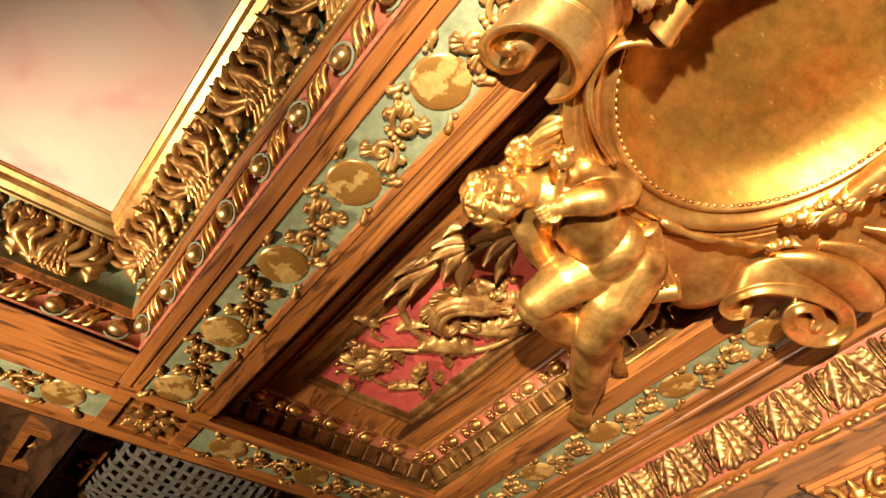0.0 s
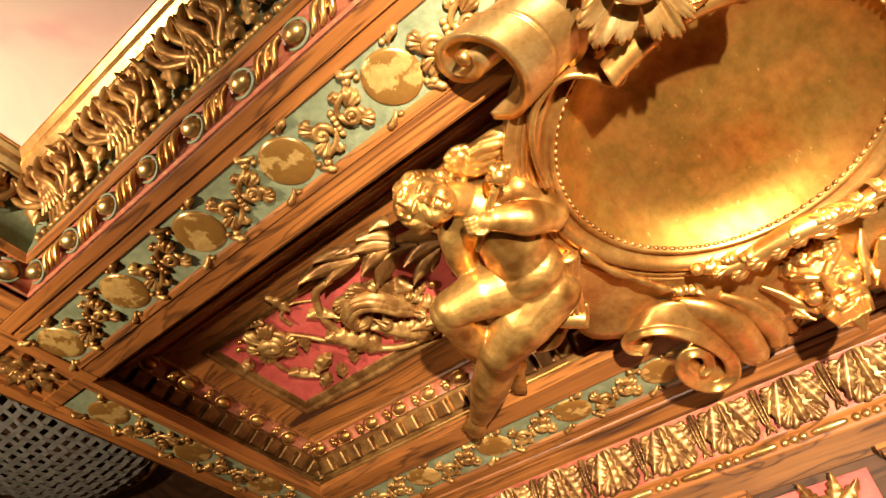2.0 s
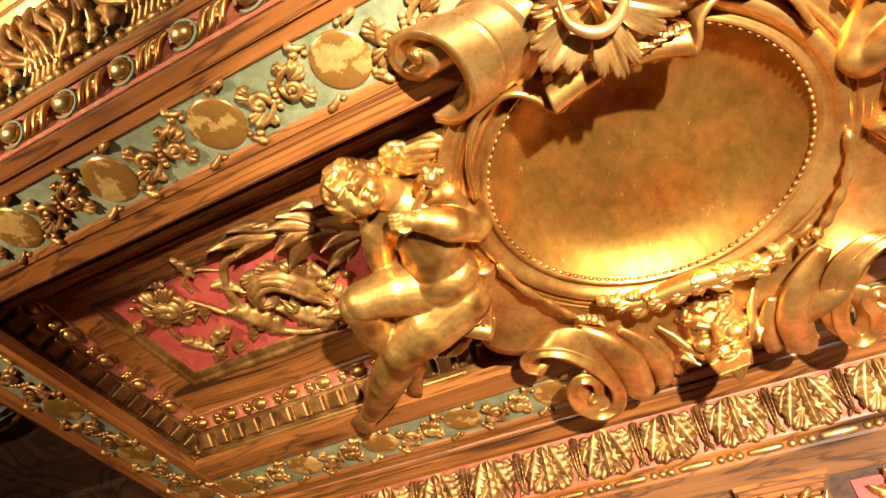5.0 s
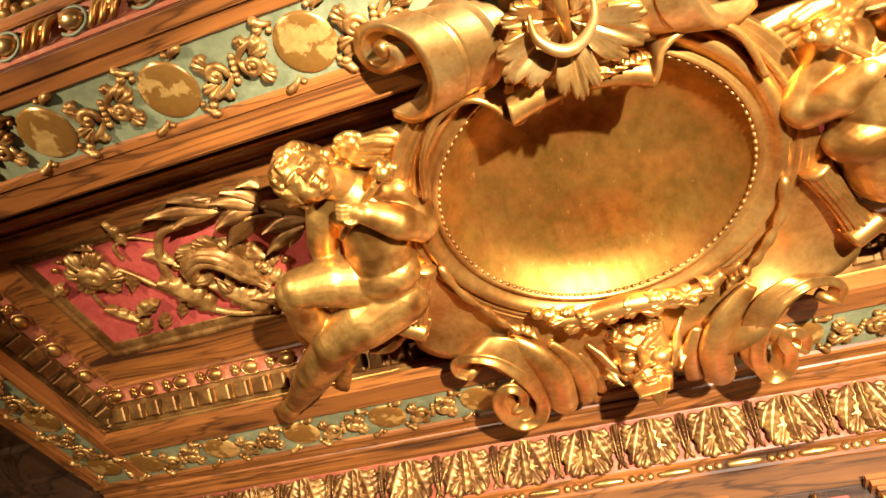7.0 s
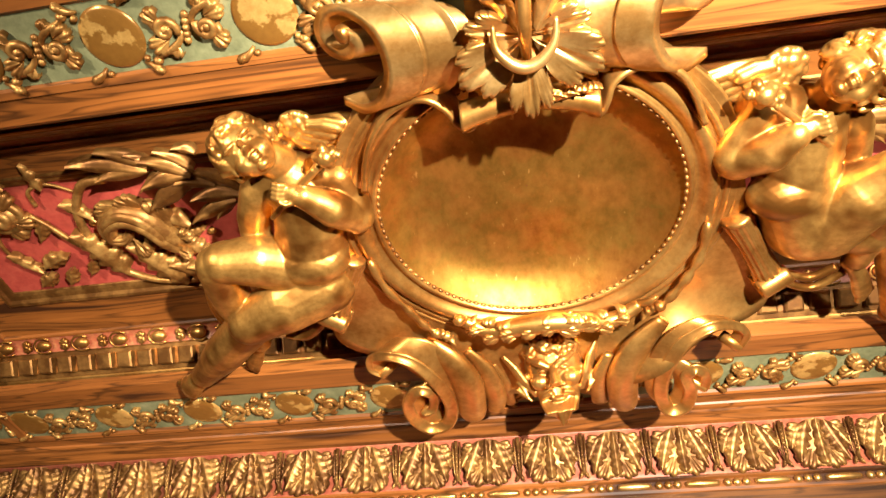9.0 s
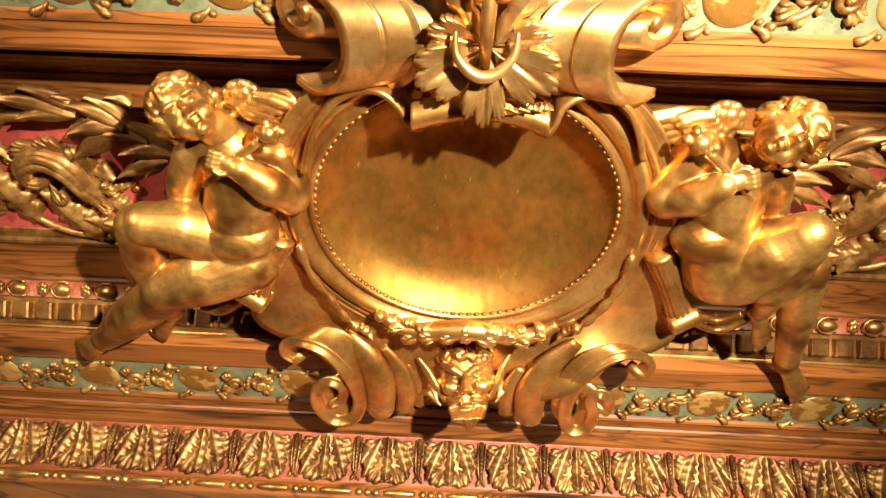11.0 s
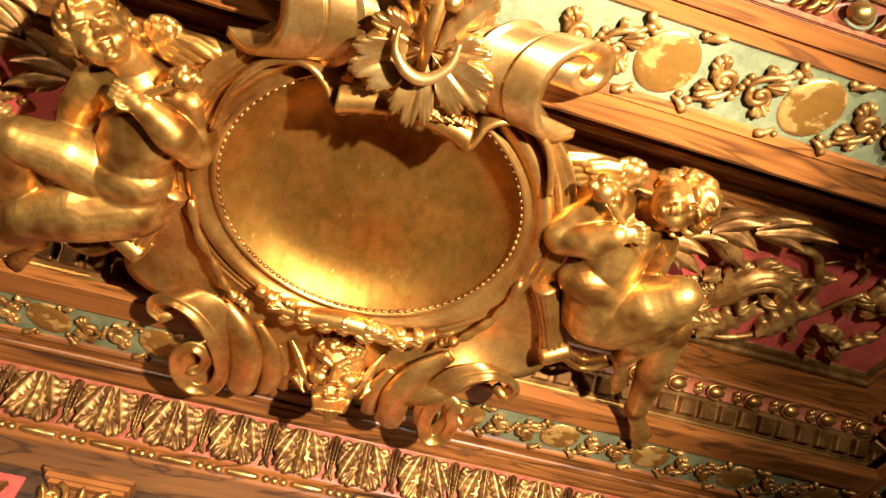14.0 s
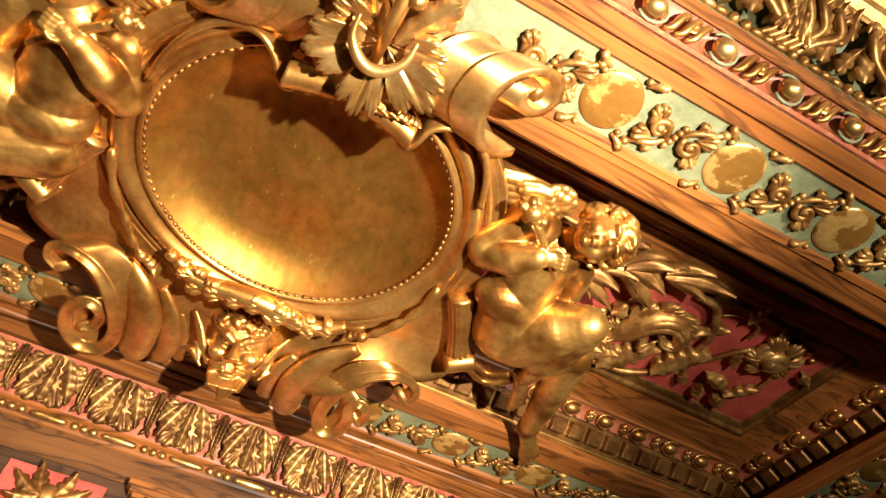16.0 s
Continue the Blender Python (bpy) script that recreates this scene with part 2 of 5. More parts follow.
def place(name, me, m, parent=None):
    ob = new(name, me)
    ob.parent = parent
    ob.matrix_basis = m
    return ob


def holder(name, at=(0, 0, 0)):
    ob = new(name)
    ob.location = at
    return ob


def under(x, y, z, angle=0.0, k=1.0, tilt=0.0):
    """Local x along the ceiling at that angle, local z straight down (leaned by tilt degrees round local x)."""
    c, s = math.cos(radians(angle)), math.sin(radians(angle))
    m = Matrix(((c, s, 0, x), (s, -c, 0, y), (0, 0, -1, z), (0, 0, 0, 1)))
    return m @ Matrix.Rotation(radians(tilt), 4, "X") @ Matrix.Diagonal((k, k, k, 1))


MIRROR = Matrix.Translation((2 * XC, 0, 0)) @ Matrix.Diagonal((-1, 1, 1, 1))


def along_x(profile, x0, x1):
    g = Mesh()
    g.prism([(x0, y, z) for y, z in profile], (x1 - x0, 0, 0))
    return g


def along_y(profile, y0, y1):
    g = Mesh()
    g.prism([(x, y0, z) for x, z in profile], (0, y1 - y0, 0))
    return g


def ring(rect, profile, sx=1.0, sn=1.0):
    """A moulding mitred round the rectangle x0, x1, y0, y1; the profile gives (inset, height over the beams' underside)."""
    x0, x1, y0, y1 = rect
    g = Mesh()
    rows = []
    for a, h in profile:
        rows.append([(x0 + a * sx, y0 + a * sn, S + h), (x1 - a * sx, y0 + a * sn, S + h), (x1 - a * sx, y1 - a, S + h), (x0 + a * sx, y1 - a, S + h)])
    # separate flat runs so that the corners stay sharp
    for j in range(4):
        g.grid([[row[j], row[(j + 1) % 4]] for row in rows])
    return g


def arc(p, q, bulge, n=6):
    """Profile points from p to q, bowed by bulge to the left of the way."""
    out = []
    dx, dy = q[0] - p[0], q[1] - p[1]
    for k in range(n + 1):
        t = k / n
        b = bulge * math.sin(math.pi * t)
        out.append((p[0] + dx * t - dy * b, p[1] + dy * t + dx * b))
    return out


def smooth_path(pts, n=6, closed=False):
    """Catmull-Rom points through the given ones."""
    pts = [V(p) for p in pts]
    out, m = [], len(pts)
    for i in range(m if closed else m - 1):
        a, b, c, d = (pts[(i - 1) % m] if closed or i else pts[0]), pts[i], pts[(i + 1) % m], (pts[(i + 2) % m] if closed or i + 2 < m else pts[-1])
        for k in range(n):
            t = k / n
            out.append(0.5 * ((2 * b) + (c - a) * t + (2 * a - 5 * b + 4 * c - d) * t * t + (3 * b - a - 3 * c + d) * t ** 3))
    if not closed:
        out.append(pts[-1])
    return out


def spiral(turns, r0, r1, n, start=0.0):
    """Plane spiral points from radius r0 to r1."""
    return [((r0 + (r1 - r0) * (k / n) ** 0.8) * math.cos(start + 2 * math.pi * turns * k / n), (r0 + (r1 - r0) * (k / n) ** 0.8) * math.sin(start + 2 * math.pi * turns * k / n)) for k in range(n + 1)]


# ---- the room that closes the place ----
def slab(name, lo, hi, material, label, category):
    g = Mesh()
    g.prism([(lo[0], lo[1], lo[2]), (hi[0], lo[1], lo[2]), (hi[0], hi[1], lo[2]), (lo[0], hi[1], lo[2])], (0, 0, hi[2] - lo[2]))
    return tagged(g.done(name, material, smooth=False), label, category, kind="structure")


slab("floor", (-6.2, -3.0, -0.1), (6.2, 3.6, 0), WOOD_DARK, "dark walnut floor of the room", "floor")
slab("wall_south", (-6.2, -3.2, 0), (6.2, -3.0, 4.2), PLASTER, "plain brown plaster wall", "wall")
slab("wall_west", (-6.4, -3.0, 0), (-6.2, 3.6, 4.2), WOOD_DARK, "dark panelled end wall", "wall")
slab("wall_east", (6.2, -3.0, 0), (6.4, 3.6, 4.2), WOOD_DARK, "dark panelled end wall", "wall")
north = slab("wall_north", (-6.2, 3.37, 0), (6.2, 3.6, 4.2), WOOD_X, "walnut wall below the gilded cornice", "wall")
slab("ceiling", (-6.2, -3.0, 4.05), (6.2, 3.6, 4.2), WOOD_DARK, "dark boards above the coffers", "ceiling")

# ---- beams ----
X0, X1 = -2.96, 2 * XC + 2.96
near = holder("beam_near")
tagged(near, "walnut ceiling beam with green panel and gilded medallions", "beam", kind="structure")
along_x([(.476, 4.0), (.476, 3.606), (.482, 3.6), (.538, 3.6), (.542, 3.614), (.552, 3.614), (.556, 3.598), (.592, 3.598), (.604, 3.612), (.604, 4.0)], X0, X1).done("rail", WOOD_X, near, smooth=False)
along_x([(.848, 4.0), (.848, 3.614), (.856, 3.598), (.882, 3.595), (.888, 3.603), (.985, 3.603), (1.0, 3.615), (1.0, 4.0)], X0, X1).done("rail", WOOD_X, near, smooth=False)
along_x([(.604, 3.7), (.604, 3.612), (.848, 3.612), (.848, 3.7)], X0, X1).done("panel", GREEN, near, "mottled sage green painted panel", smooth=False)

far = holder("beam_far")
tagged(far, "walnut beam along the wall with green panel and medallions", "beam", kind="structure")
XA, XB = -3.10, 2 * XC + 3.10
along_x([(2.53, 3.66), (2.53, 3.604), (2.54, 3.598), (2.685, 3.598), (2.695, 3.612), (2.695, 3.66)], XA + .08, XB - .08).done("rail", WOOD_X, far, smooth=False)
along_x([(2.695, 3.7), (2.695, 3.614), (2.965, 3.614), (2.965, 3.7)], XA, XB).done("panel", GREEN, far, "mottled sage green painted panel", smooth=False)
along_x([(2.965, 4.0), (2.965, 3.612), (2.975, 3.600), (2.99, 3.594), (3.005, 3.600), (3.01, 3.606), (3.07, 3.606), (3.075, 3.596), (3.09, 3.590), (3.11, 3.590), (3.12, 3.582), (3.15, 3.572), (3.17, 3.560), (3.20, 3.558), (3.20, 4.0)], -3.45, 2 * XC + 3.45).done("rail", WOOD_X, far, smooth=False)

for side in (0, 1):
    end = holder("beam_end")
    tagged(end, "walnut cross beam with green panel and medallions", "beam", kind="structure")
    ends = []
    for y0, y1 in ((-2.4, 0.50), (0.98, 2.98)):
        ends.append(along_y([(-3.02, 3.66), (-3.02, 3.604), (-3.03, 3.598), (-3.085, 3.598), (-3.10, 3.612), (-3.10, 3.66)], y0, y1).done("rail", WOOD_Y, end, smooth=False))
        ends.append(along_y([(-3.10, 3.7), (-3.10, 3.614), (-3.33, 3.614), (-3.33, 3.7)], y0, y1).done("panel", GREEN, end, smooth=False))
        ends.append(along_y([(-3.33, 4.0), (-3.33, 3.612), (-3.345, 3.600), (-3.36, 3.594), (-3.37, 3.602), (-3.44, 3.602), (-3.45, 3.612), (-3.45, 4.0)], y0, y1).done("rail", WOOD_Y, end, smooth=False))
    ends.append(along_y([(-2.70, 4.0), (-2.70, 3.606), (-2.71, 3.601), (-2.95, 3.601), (-2.96, 3.610), (-3.018, 3.610), (-3.018, 4.0)], -2.4, 0.474).done("rail", WOOD_Y, end, smooth=False))
    # crossing block with a carved rosette
    g = Mesh()
    for p in ((-3.44, .50, -2.962, .575), (-3.44, .905, -2.962, .98), (-3.44, .575, -3.36, .905), (-3.035, .575, -2.962, .905)):
        g.prism([(p[0], p[1], 3.600), (p[2], p[1], 3.600), (p[2], p[3], 3.600), (p[0], p[3], 3.600)], (0, 0, 0.3))
    g.prism([(-3.36, .575, 3.625), (-3.035, .575, 3.625), (-3.035, .905, 3.625), (-3.36, .905, 3.625)], (0, 0, 0.1))
    # east block in darker wood: the dim end's shade put into its colour
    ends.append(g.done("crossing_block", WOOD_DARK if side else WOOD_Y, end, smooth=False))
    g = Mesh()
    for k in range(8):
        g.leaf(under(-3.197, .74, 3.622, 45 * k + 10), 0.15, 0.095, 3, 0.022, 0.012)
    for k in range(6):
        g.leaf(under(-3.197, .74, 3.612, 60 * k), 0.075, 0.055, 3, 0.016, 0.02)
    g.ball((-3.197, .74, 3.592), 0.022)
    ends.append(g.done("rosette", GOLD_DARK, end, "carved and gilded leaf rosette"))
    if side:
        for o in ends:
            o.data.transform(MIRROR)
            o.data.flip_normals()


# ---- medallions and arabesques on the beams ----
def medallion_mesh():
    g = Mesh()
    rows = []
    for r, z in ((0.0, .012), (.06, .0115), (.095, .009), (.106, .004), (.108, .0), (.108, -.012)):
        rows.append([(r * math.cos(2 * math.pi * j / 36), r * math.sin(2 * math.pi * j / 36), z) for j in range(36)])
    g.grid(rows, closed_v=True)
    return g.mesh("medallion", BRONZE, weld=True)


def bud_mesh():
    """The small curled leaf bud beside a medallion."""
    g = Mesh()
    g.tube([(0, 0, .004), (.02, .006, .012), (.042, .006, .018), (.062, -.002, .016), (.07, -.006, .008)], [.006, .010, .016, .015, .006], 7)
    g.ball((.004, .022, .010), .012)
    g.ball((.052, .002, .022), (.02, .014, .013))
    return g.mesh("bud", GOLD_LEAF)


def arabesque_mesh():
    """Two leafy scrolls turned about a beaded knot, 0.3 m long."""
    g = Mesh()
    for k in (-2, -1, 0, 1, 2):
        g.ball((.006 * k, .021 * k, .012), (.013, .014, .015 - .002 * abs(k)))
    for turn in (0, 180):
        m = Matrix.Rotation(radians(turn), 4, "Z")
        sp = spiral(1.2, .040, .012, 14, 2.6)
        g.tube([(.068 + p[0], -.004 + p[1], .014 + .001 * k) for k, p in enumerate(sp)], [.012 + .003 * math.sin(.4 * k) for k in range(15)], 7, m)
        g.ball((.068, -.004, .014), (.022, .020, .020), m)
        g.lobe(m @ pose(.070, .028, .008, 0, 0, 22), .078, 84, 4, .030, .006, .14)
        g.lobe(m @ pose(.074, -.022, .008, 0, 0, -50), .070, 84, 4, .028, .004, .14)
        g.lobe(m @ pose(.050, .050, .006, 0, 0, 62), .050, 80, 3, .026, .004, .14)
        g.tube([(.10, .0, .012), (.108, -.03, .015), (.095, -.056, .012), (.075, -.066, .006)], [.012, .013, .011, .005], 7, m)
        path = smooth_path([(.020, .008, .010), (.040, .040, .014), (.075, .062, .016), (.115, .074, .016), (.140, .094, .012)], 3)
        g.tube(path, [.007 + .006 * math.sin(math.pi * k / (len(path) - 1)) for k in range(len(path))], 7, m)
        g.ball((.140, .094, .014), (.018, .016, .016), m)
    return g.mesh("arabesque", GOLD_LEAF)


MED, BUD, ARA = medallion_mesh(), bud_mesh(), arabesque_mesh()


def dress(beam, spots, step, z, along):
    """Medallions at the spots, with four buds each and an arabesque to the next one."""
    for k, (x, y) in enumerate(spots):
        a = 0 if along == "x" else 90
        place("medallion", MED, under(x, y, z, a + 37 * k), beam)
        for q in range(4):
            sx, sy = (1, 1, -1, -1)[q], (1, -1, 1, -1)[q]
            dx, dy = (sx * .072, sy * .098) if along == "x" else (sx * .098, sy * .072)
            place("bud", BUD, under(x + dx, y + dy, z, math.degrees(math.atan2(dy, dx)) - 90 * sx * sy * (1 if along == "x" else -1) * 0.25, 1.0), beam)
    for (xa, ya), (xb, yb) in zip(spots, spots[1:]):
        if math.hypot(xb - xa, yb - ya) < 0.75:
            place("arabesque", ARA, under((xa + xb) / 2, (ya + yb) / 2, z, 0 if along == "x" else 90, 1.0), beam)


NEAR_SPOTS = [-2.86 + .527 * k for k in range(5)]
NEAR_SPOTS = [(x, .727) for x in NEAR_SPOTS] + [(2 * XC - x, .727) for x in reversed(NEAR_SPOTS)]
dress(near, NEAR_SPOTS, .527, 3.612, "x")
for sx in (-1, 1):
    place("arabesque", ARA, under(XC + sx * .535, .727, 3.612, 0), near)
FAR_SPOTS = [(-2.945 + .534 * k, 2.83) for k in range(12)]
dress(far, FAR_SPOTS, .534, 3.614, "x")
for o in [o for o in scene.objects if o.name.startswith("beam_end")]:
    x = -3.215 if o.name == "beam_end" else 2 * XC + 3.215
    dress(o, [(x, 1.19 + .53 * k) for k in range(4)], .53, 3.614, "y")
    dress(o, [(x, .30 - .53 * k) for k in range(5)], .53, 3.614, "y")

# ---- painted coffer over the room ----
PAINT_RECT = (-2.70, 2 * XC + 2.70, -2.3, .476)
canvas = Mesh()
canvas.prism([(-2.42, -2.05, S + .372), (2 * XC + 2.42, -2.05, S + .372), (2 * XC + 2.42, .18, S + .372), (-2.42, .18, S + .372)], (0, 0, .03))
tagged(canvas.done("ceiling_painting", CANVAS, smooth=False), "ceiling canvas painted with pale pink and cream clouds", "painting")
tr = holder("trim_painting_frame")
tagged(tr, "gilded and red carved frame of the ceiling painting", "moulding", kind="structure")
ring(PAINT_RECT, [(0, -.002), (0, .022), (.012, .026)] + arc((.012, .03), (.085, .115), .28) + [(.092, .115)]).done("egg_ground", EGGBED, tr, "red painted hollow behind the gilded eggs")
ring(PAINT_RECT, [(.088, .104), (.098, .104), (.112, .128), (.118, .135)]).done("fillet", WOOD_X, tr, smooth=False)
ring(PAINT_RECT, arc((.118, .135), (.312, .315), .30)).done("leaf_ground", GREEN, tr, "sage green hollow behind the gilded leaves")
ring(PAINT_RECT, [(.306, .300), (.316, .302), (.322, .312), (.352, .322), (.362, .330), (.368, .345), (.392, .352), (.398, .358), (.398, .38)]).done("slip", GOLD_BRIGHT, tr, "bright gilded slip round the canvas", smooth=False)


def egg_mesh():
    g = Mesh()
    g.ball((0, 0, .016), (.044, .036, .034), rings=8, seg=14)
    return g.mesh("egg", GOLD_BRIGHT)


def cup_mesh():
    """The painted collar round an egg."""
    g = Mesh()
    g.tube([(.058 * math.cos(-2.4 + .4 * k) - .004, .048 * math.sin(-2.4 + .4 * k), .010) for k in range(13)], .006, 7)
    return g.mesh("egg_cup", GREEN)


def strand_mesh():
    """Broad twisted acanthus strands between two eggs."""
    g = Mesh()
    for k in range(3):
        x = -.050 + .042 * k
        g.tube(smooth_path([(x - .036, -.040, .004), (x - .012, -.030, .014), (x + .002, .0, .017), (x + .020, .028, .014), (x + .044, .040, .004)], 3), [.004 + .010 * math.sin(math.pi * (q + 1) / 15) for q in range(13)], 6)
    g.lobe(pose(-.01, -.012, .010, 0, 0, 35), .05, 70, 3, .014, .004)
    return g.mesh("leaf_strand", GOLD)


def flame_mesh(flip):
    """One unit of the big gilded leaf frieze: a wind-blown palmette with long flutes, a loop and small leaves, 0.5 m long."""
    g = Mesh()
    m0 = Matrix.Diagonal((flip, 1, 1, 1))
    for k in range(6):
        t = k / 5
        x0, x1 = -.13 + .15 * t, -.225 + .33 * t
        top = .135 - .05 * (2 * t - .8) ** 2
        path = smooth_path([(x0, -.118, .010), (x0 + .05, -.06, .026), (x1 + .035, .0, .036), (x1 - .01, .07, .040), (x1 + .02, top, .022), (x1 + .045, top - .015, .010)], 4)
        n = len(path)
        g.tube(path, [.008 + (.009 + .006 * (k % 2)) * math.sin(math.pi * (i + 2) / (n + 3)) for i in range(n)], 7, m0)
        g.leaf(m0 @ pose(x0 + .02, -.09, .008, 0, 0, 62 + 9 * k), .20, .070, 5, .036, .016, .22 if k % 2 else .12, .35)
        g.lobe(m0 @ pose(x1 + .005, .055, .010, 0, 0, 100 - 10 * k), .078, 90, 3, .034, .010, .14)
    g.leaf(m0 @ pose(-.20, -.09, .006, 0, 0, 88), .215, .11, 5, .030, .02, -.12)
    g.leaf(m0 @ pose(.03, -.10, .006, 0, 0, 62), .23, .12, 5, .030, .02, .2)
    g.leaf(m0 @ pose(.11, -.105, .006, 0, 0, 78), .16, .09, 4, .028, .025, .1)
    g.leaf(m0 @ pose(.14, -.02, .008, 0, 0, 115), .13, .08, 4, .028, .03, -.2)
    g.tube(smooth_path([(.13, .10, .02), (.135, .03, .028), (.155, -.015, .03), (.18, .03, .028), (.185, .10, .02)], 4), .013, 7, m0)
    g.leaf(m0 @ pose(.19, -.10, .006, 0, 0, 66), .12, .07, 3, .024, .02)
    g.leaf(m0 @ pose(.20, .02, .006, 0, 0, 100), .11, .07, 3, .024, .02)
    for k in range(10):
        r = .022 if k % 5 in (0, 1) else .016
        g.ball((-.235 + .05 * k, -.126, .012), (r if k % 5 in (0, 1) else .030, r, r), m0)
    return g.mesh("leaf_cluster", GOLD_FRIEZE)


def slope(x, y, z, ang, lean):
    """On a hollow that leans away from the beam: local x runs along the beam, local y up the slope, local z into the room."""
    return Matrix.Translation((x, y, z)) @ Matrix.Rotation(radians(ang), 4, "Z") @ Matrix.Rotation(radians(lean), 4, "X")


EGG, CUP, STRAND, FLAME = egg_mesh(), cup_mesh(), strand_mesh(), (flame_mesh(1), flame_mesh(-1))
pitch = .276
for k in range(20):
    x = -2.56 + pitch * k
    place("egg", EGG, slope(x, .432, S + .066, 0, 180 - 48), tr)
    place("egg_cup", CUP, slope(x, .432, S + .066, 0, 180 - 48), tr)
    place("leaf_strand", STRAND, slope(x + pitch / 2, .432, S + .066, 0, 180 - 48), tr)
for k in range(10):
    y = .34 - pitch * k
    for sx, a in ((-1, 90), (1, -90)):
        place("egg", EGG, slope(XC + sx * 2.686, y, S + .066, a, 180 - 48), tr)
        place("egg_cup", CUP, slope(XC + sx * 2.686, y, S + .066, a, 180 - 48), tr)
        place("leaf_strand", STRAND, slope(XC + sx * 2.686, y - pitch / 2, S + .066, a, 180 - 48), tr)
for k in range(10):
    place("leaf_cluster", FLAME[0], slope(-2.24 + .5 * k, .266, S + .250, 0, 180 - 43), tr)
for k in range(5):
    place("leaf_cluster", FLAME[1], slope(-2.52, -.07 - .5 * k, S + .250, 90, 180 - 43), tr)
    place("leaf_cluster", FLAME[0], slope(2 * XC + 2.52, -.07 - .5 * k, S + .250, -90, 180 - 43), tr)

# ---- red coffer ----
RED_RECT = (-3.02, 2 * XC + 3.02, 1.0, 2.53)
SX, SN = .77, .70
cof = holder("trim_coffer_frame")
tagged(cof, "deep walnut coffer frame with gilded eggs and dentils", "moulding", kind="structure")
ring(RED_RECT, [(-.001, .0), (-.001, .022), (.008, .030), (.034, .032)], SX, SN).done("fascia", WOOD_X, cof, smooth=False)
ring(RED_RECT, [(.030, .024), (.042, .026), (.050, .032), (.054, .040), (.066, .042)], SX, SN).done("bead_line", GOLD, cof, smooth=False)
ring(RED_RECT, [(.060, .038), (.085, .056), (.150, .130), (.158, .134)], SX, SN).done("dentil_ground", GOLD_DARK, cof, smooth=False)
ring(RED_RECT, arc((.156, .134), (.236, .180), .16) + [(.242, .182)], SX, SN).done("egg_ground", EGGBED, cof)
ring(RED_RECT, [(.236, .172), (.246, .174), (.252, .186), (.27, .190), (.44, .205), (.455, .205)], SX, SN).done("frame", WOOD_X, cof, smooth=False)
ring(RED_RECT, [(.45, .200), (.462, .194), (.476, .196), (.49, .208), (.515, .212), (.53, .218), (.54, .230)], SX, SN).done("slip", GOLD_DARK, cof, smooth=False)
red = Mesh()
red.prism([(-2.63, 1.35, S + .224), (2 * XC + 2.63, 1.35, S + .224), (2 * XC + 2.63, 2.03, S + .224), (-2.63, 2.03, S + .224)], (0, 0, .04))
tagged(red.done("coffer_panel", RED, smooth=False), "dull red painted ground of the coffer", "ceiling panel", kind="structure")


def dentil_mesh():
    g = Mesh()
    w, h = .040, .088
    rows = [[(-w, 0, 0), (w, 0, 0), (w, h, 0), (-w, h, 0)], [(-w, .004, .034), (w, .004, .034), (w, h, .042), (-w, h, .042)], [(-w + .008, .012, .040), (w - .008, .012, .040), (w - .008, h - .008, .048), (-w + .008, h - .008, .048)]]
    g.grid(rows, closed_v=True)
    n = len(g.v)
    g.f.append((n - 4, n - 3, n - 2, n - 1))
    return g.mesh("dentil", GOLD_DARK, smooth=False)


def small_egg_mesh():
    g = Mesh()
    g.ball((0, 0, .004), (.044, .030, .024), rings=8, seg=14)
    g.tube([(.056 * math.cos(-2.3 + .46 * k), .042 * math.sin(-2.3 + .46 * k), .006) for k in range(11)], .006, 5)
    for k in (-1, 1):
        g.lobe(pose(.100, -.030 * k, .002, 0, 0, 90 * k), .066, 64, 3, .018, .0)
    g.ball((.100, 0, .008), (.014, .012, .012))
    return g.mesh("egg", GOLD)


DENT, SEGG = dentil_mesh(), small_egg_mesh()
for k in range(53):
    x = XC - 2.97 + 5.94 * k / 52
    place("dentil", DENT, slope(x, 2.452, S + .052, 0, 180 - 47), cof)
    place("dentil", DENT, Matrix.Translation((x, 1.010, S + .044)) @ Matrix.Rotation(radians(180), 4, "Z") @ Matrix.Rotation(radians(90), 4, "X"), cof)
for k in range(14):
    y = 1.05 + 1.43 * k / 13
    for sx in (-1, 1):
        place("dentil", DENT, slope(XC + sx * 2.990, y, S + .050, -90 * sx, 180 - 52), cof)
for k in range(27):
    x = XC - 2.86 + 5.72 * k / 26
    place("egg", SEGG, slope(x, 2.334, S + .150, 180, 180 + 32), cof)
for k in range(6):
    y = 1.16 + 1.2 * k / 5
    for sx in (-1, 1):
        place("egg", SEGG, slope(XC + sx * 2.900, y, S + .150, 90 * sx, 180 + 32), cof)


# ---- cartouche in the middle of the coffer ----
CX, CY, RX, RY = .02, 1.57, .575, .555      # the oval field


def ribbon(g, path, widths, thick, up=(0, 0, 1), shift=0.0):
    """A strap with a rounded rim: its width runs along up, its thickness in the plane of the path."""
    up = V(up).normalized()
    rows = []
    for k, p in enumerate(path):
        d = (path[min(k + 1, len(path) - 1)] - path[max(k - 1, 0)]).normalized()
        side = d.cross(up).normalized()
        w, h = widths[k] / 2, thick / 2
        rows.append([p + side * a * h + up * (b * w + shift * widths[k]) for a, b in ((-.6, -1), (.6, -1), (1, -.8), (1, .8), (.6, 1), (-.6, 1), (-1, .8), (-1, -.8))])
    g.grid(rows, closed_v=True)
    n = len(g.v)
    g.f.append(tuple(range(n - 8, n)))
    g.f.append(tuple(range(n - 8 * len(rows), n - 8 * len(rows) + 8)))


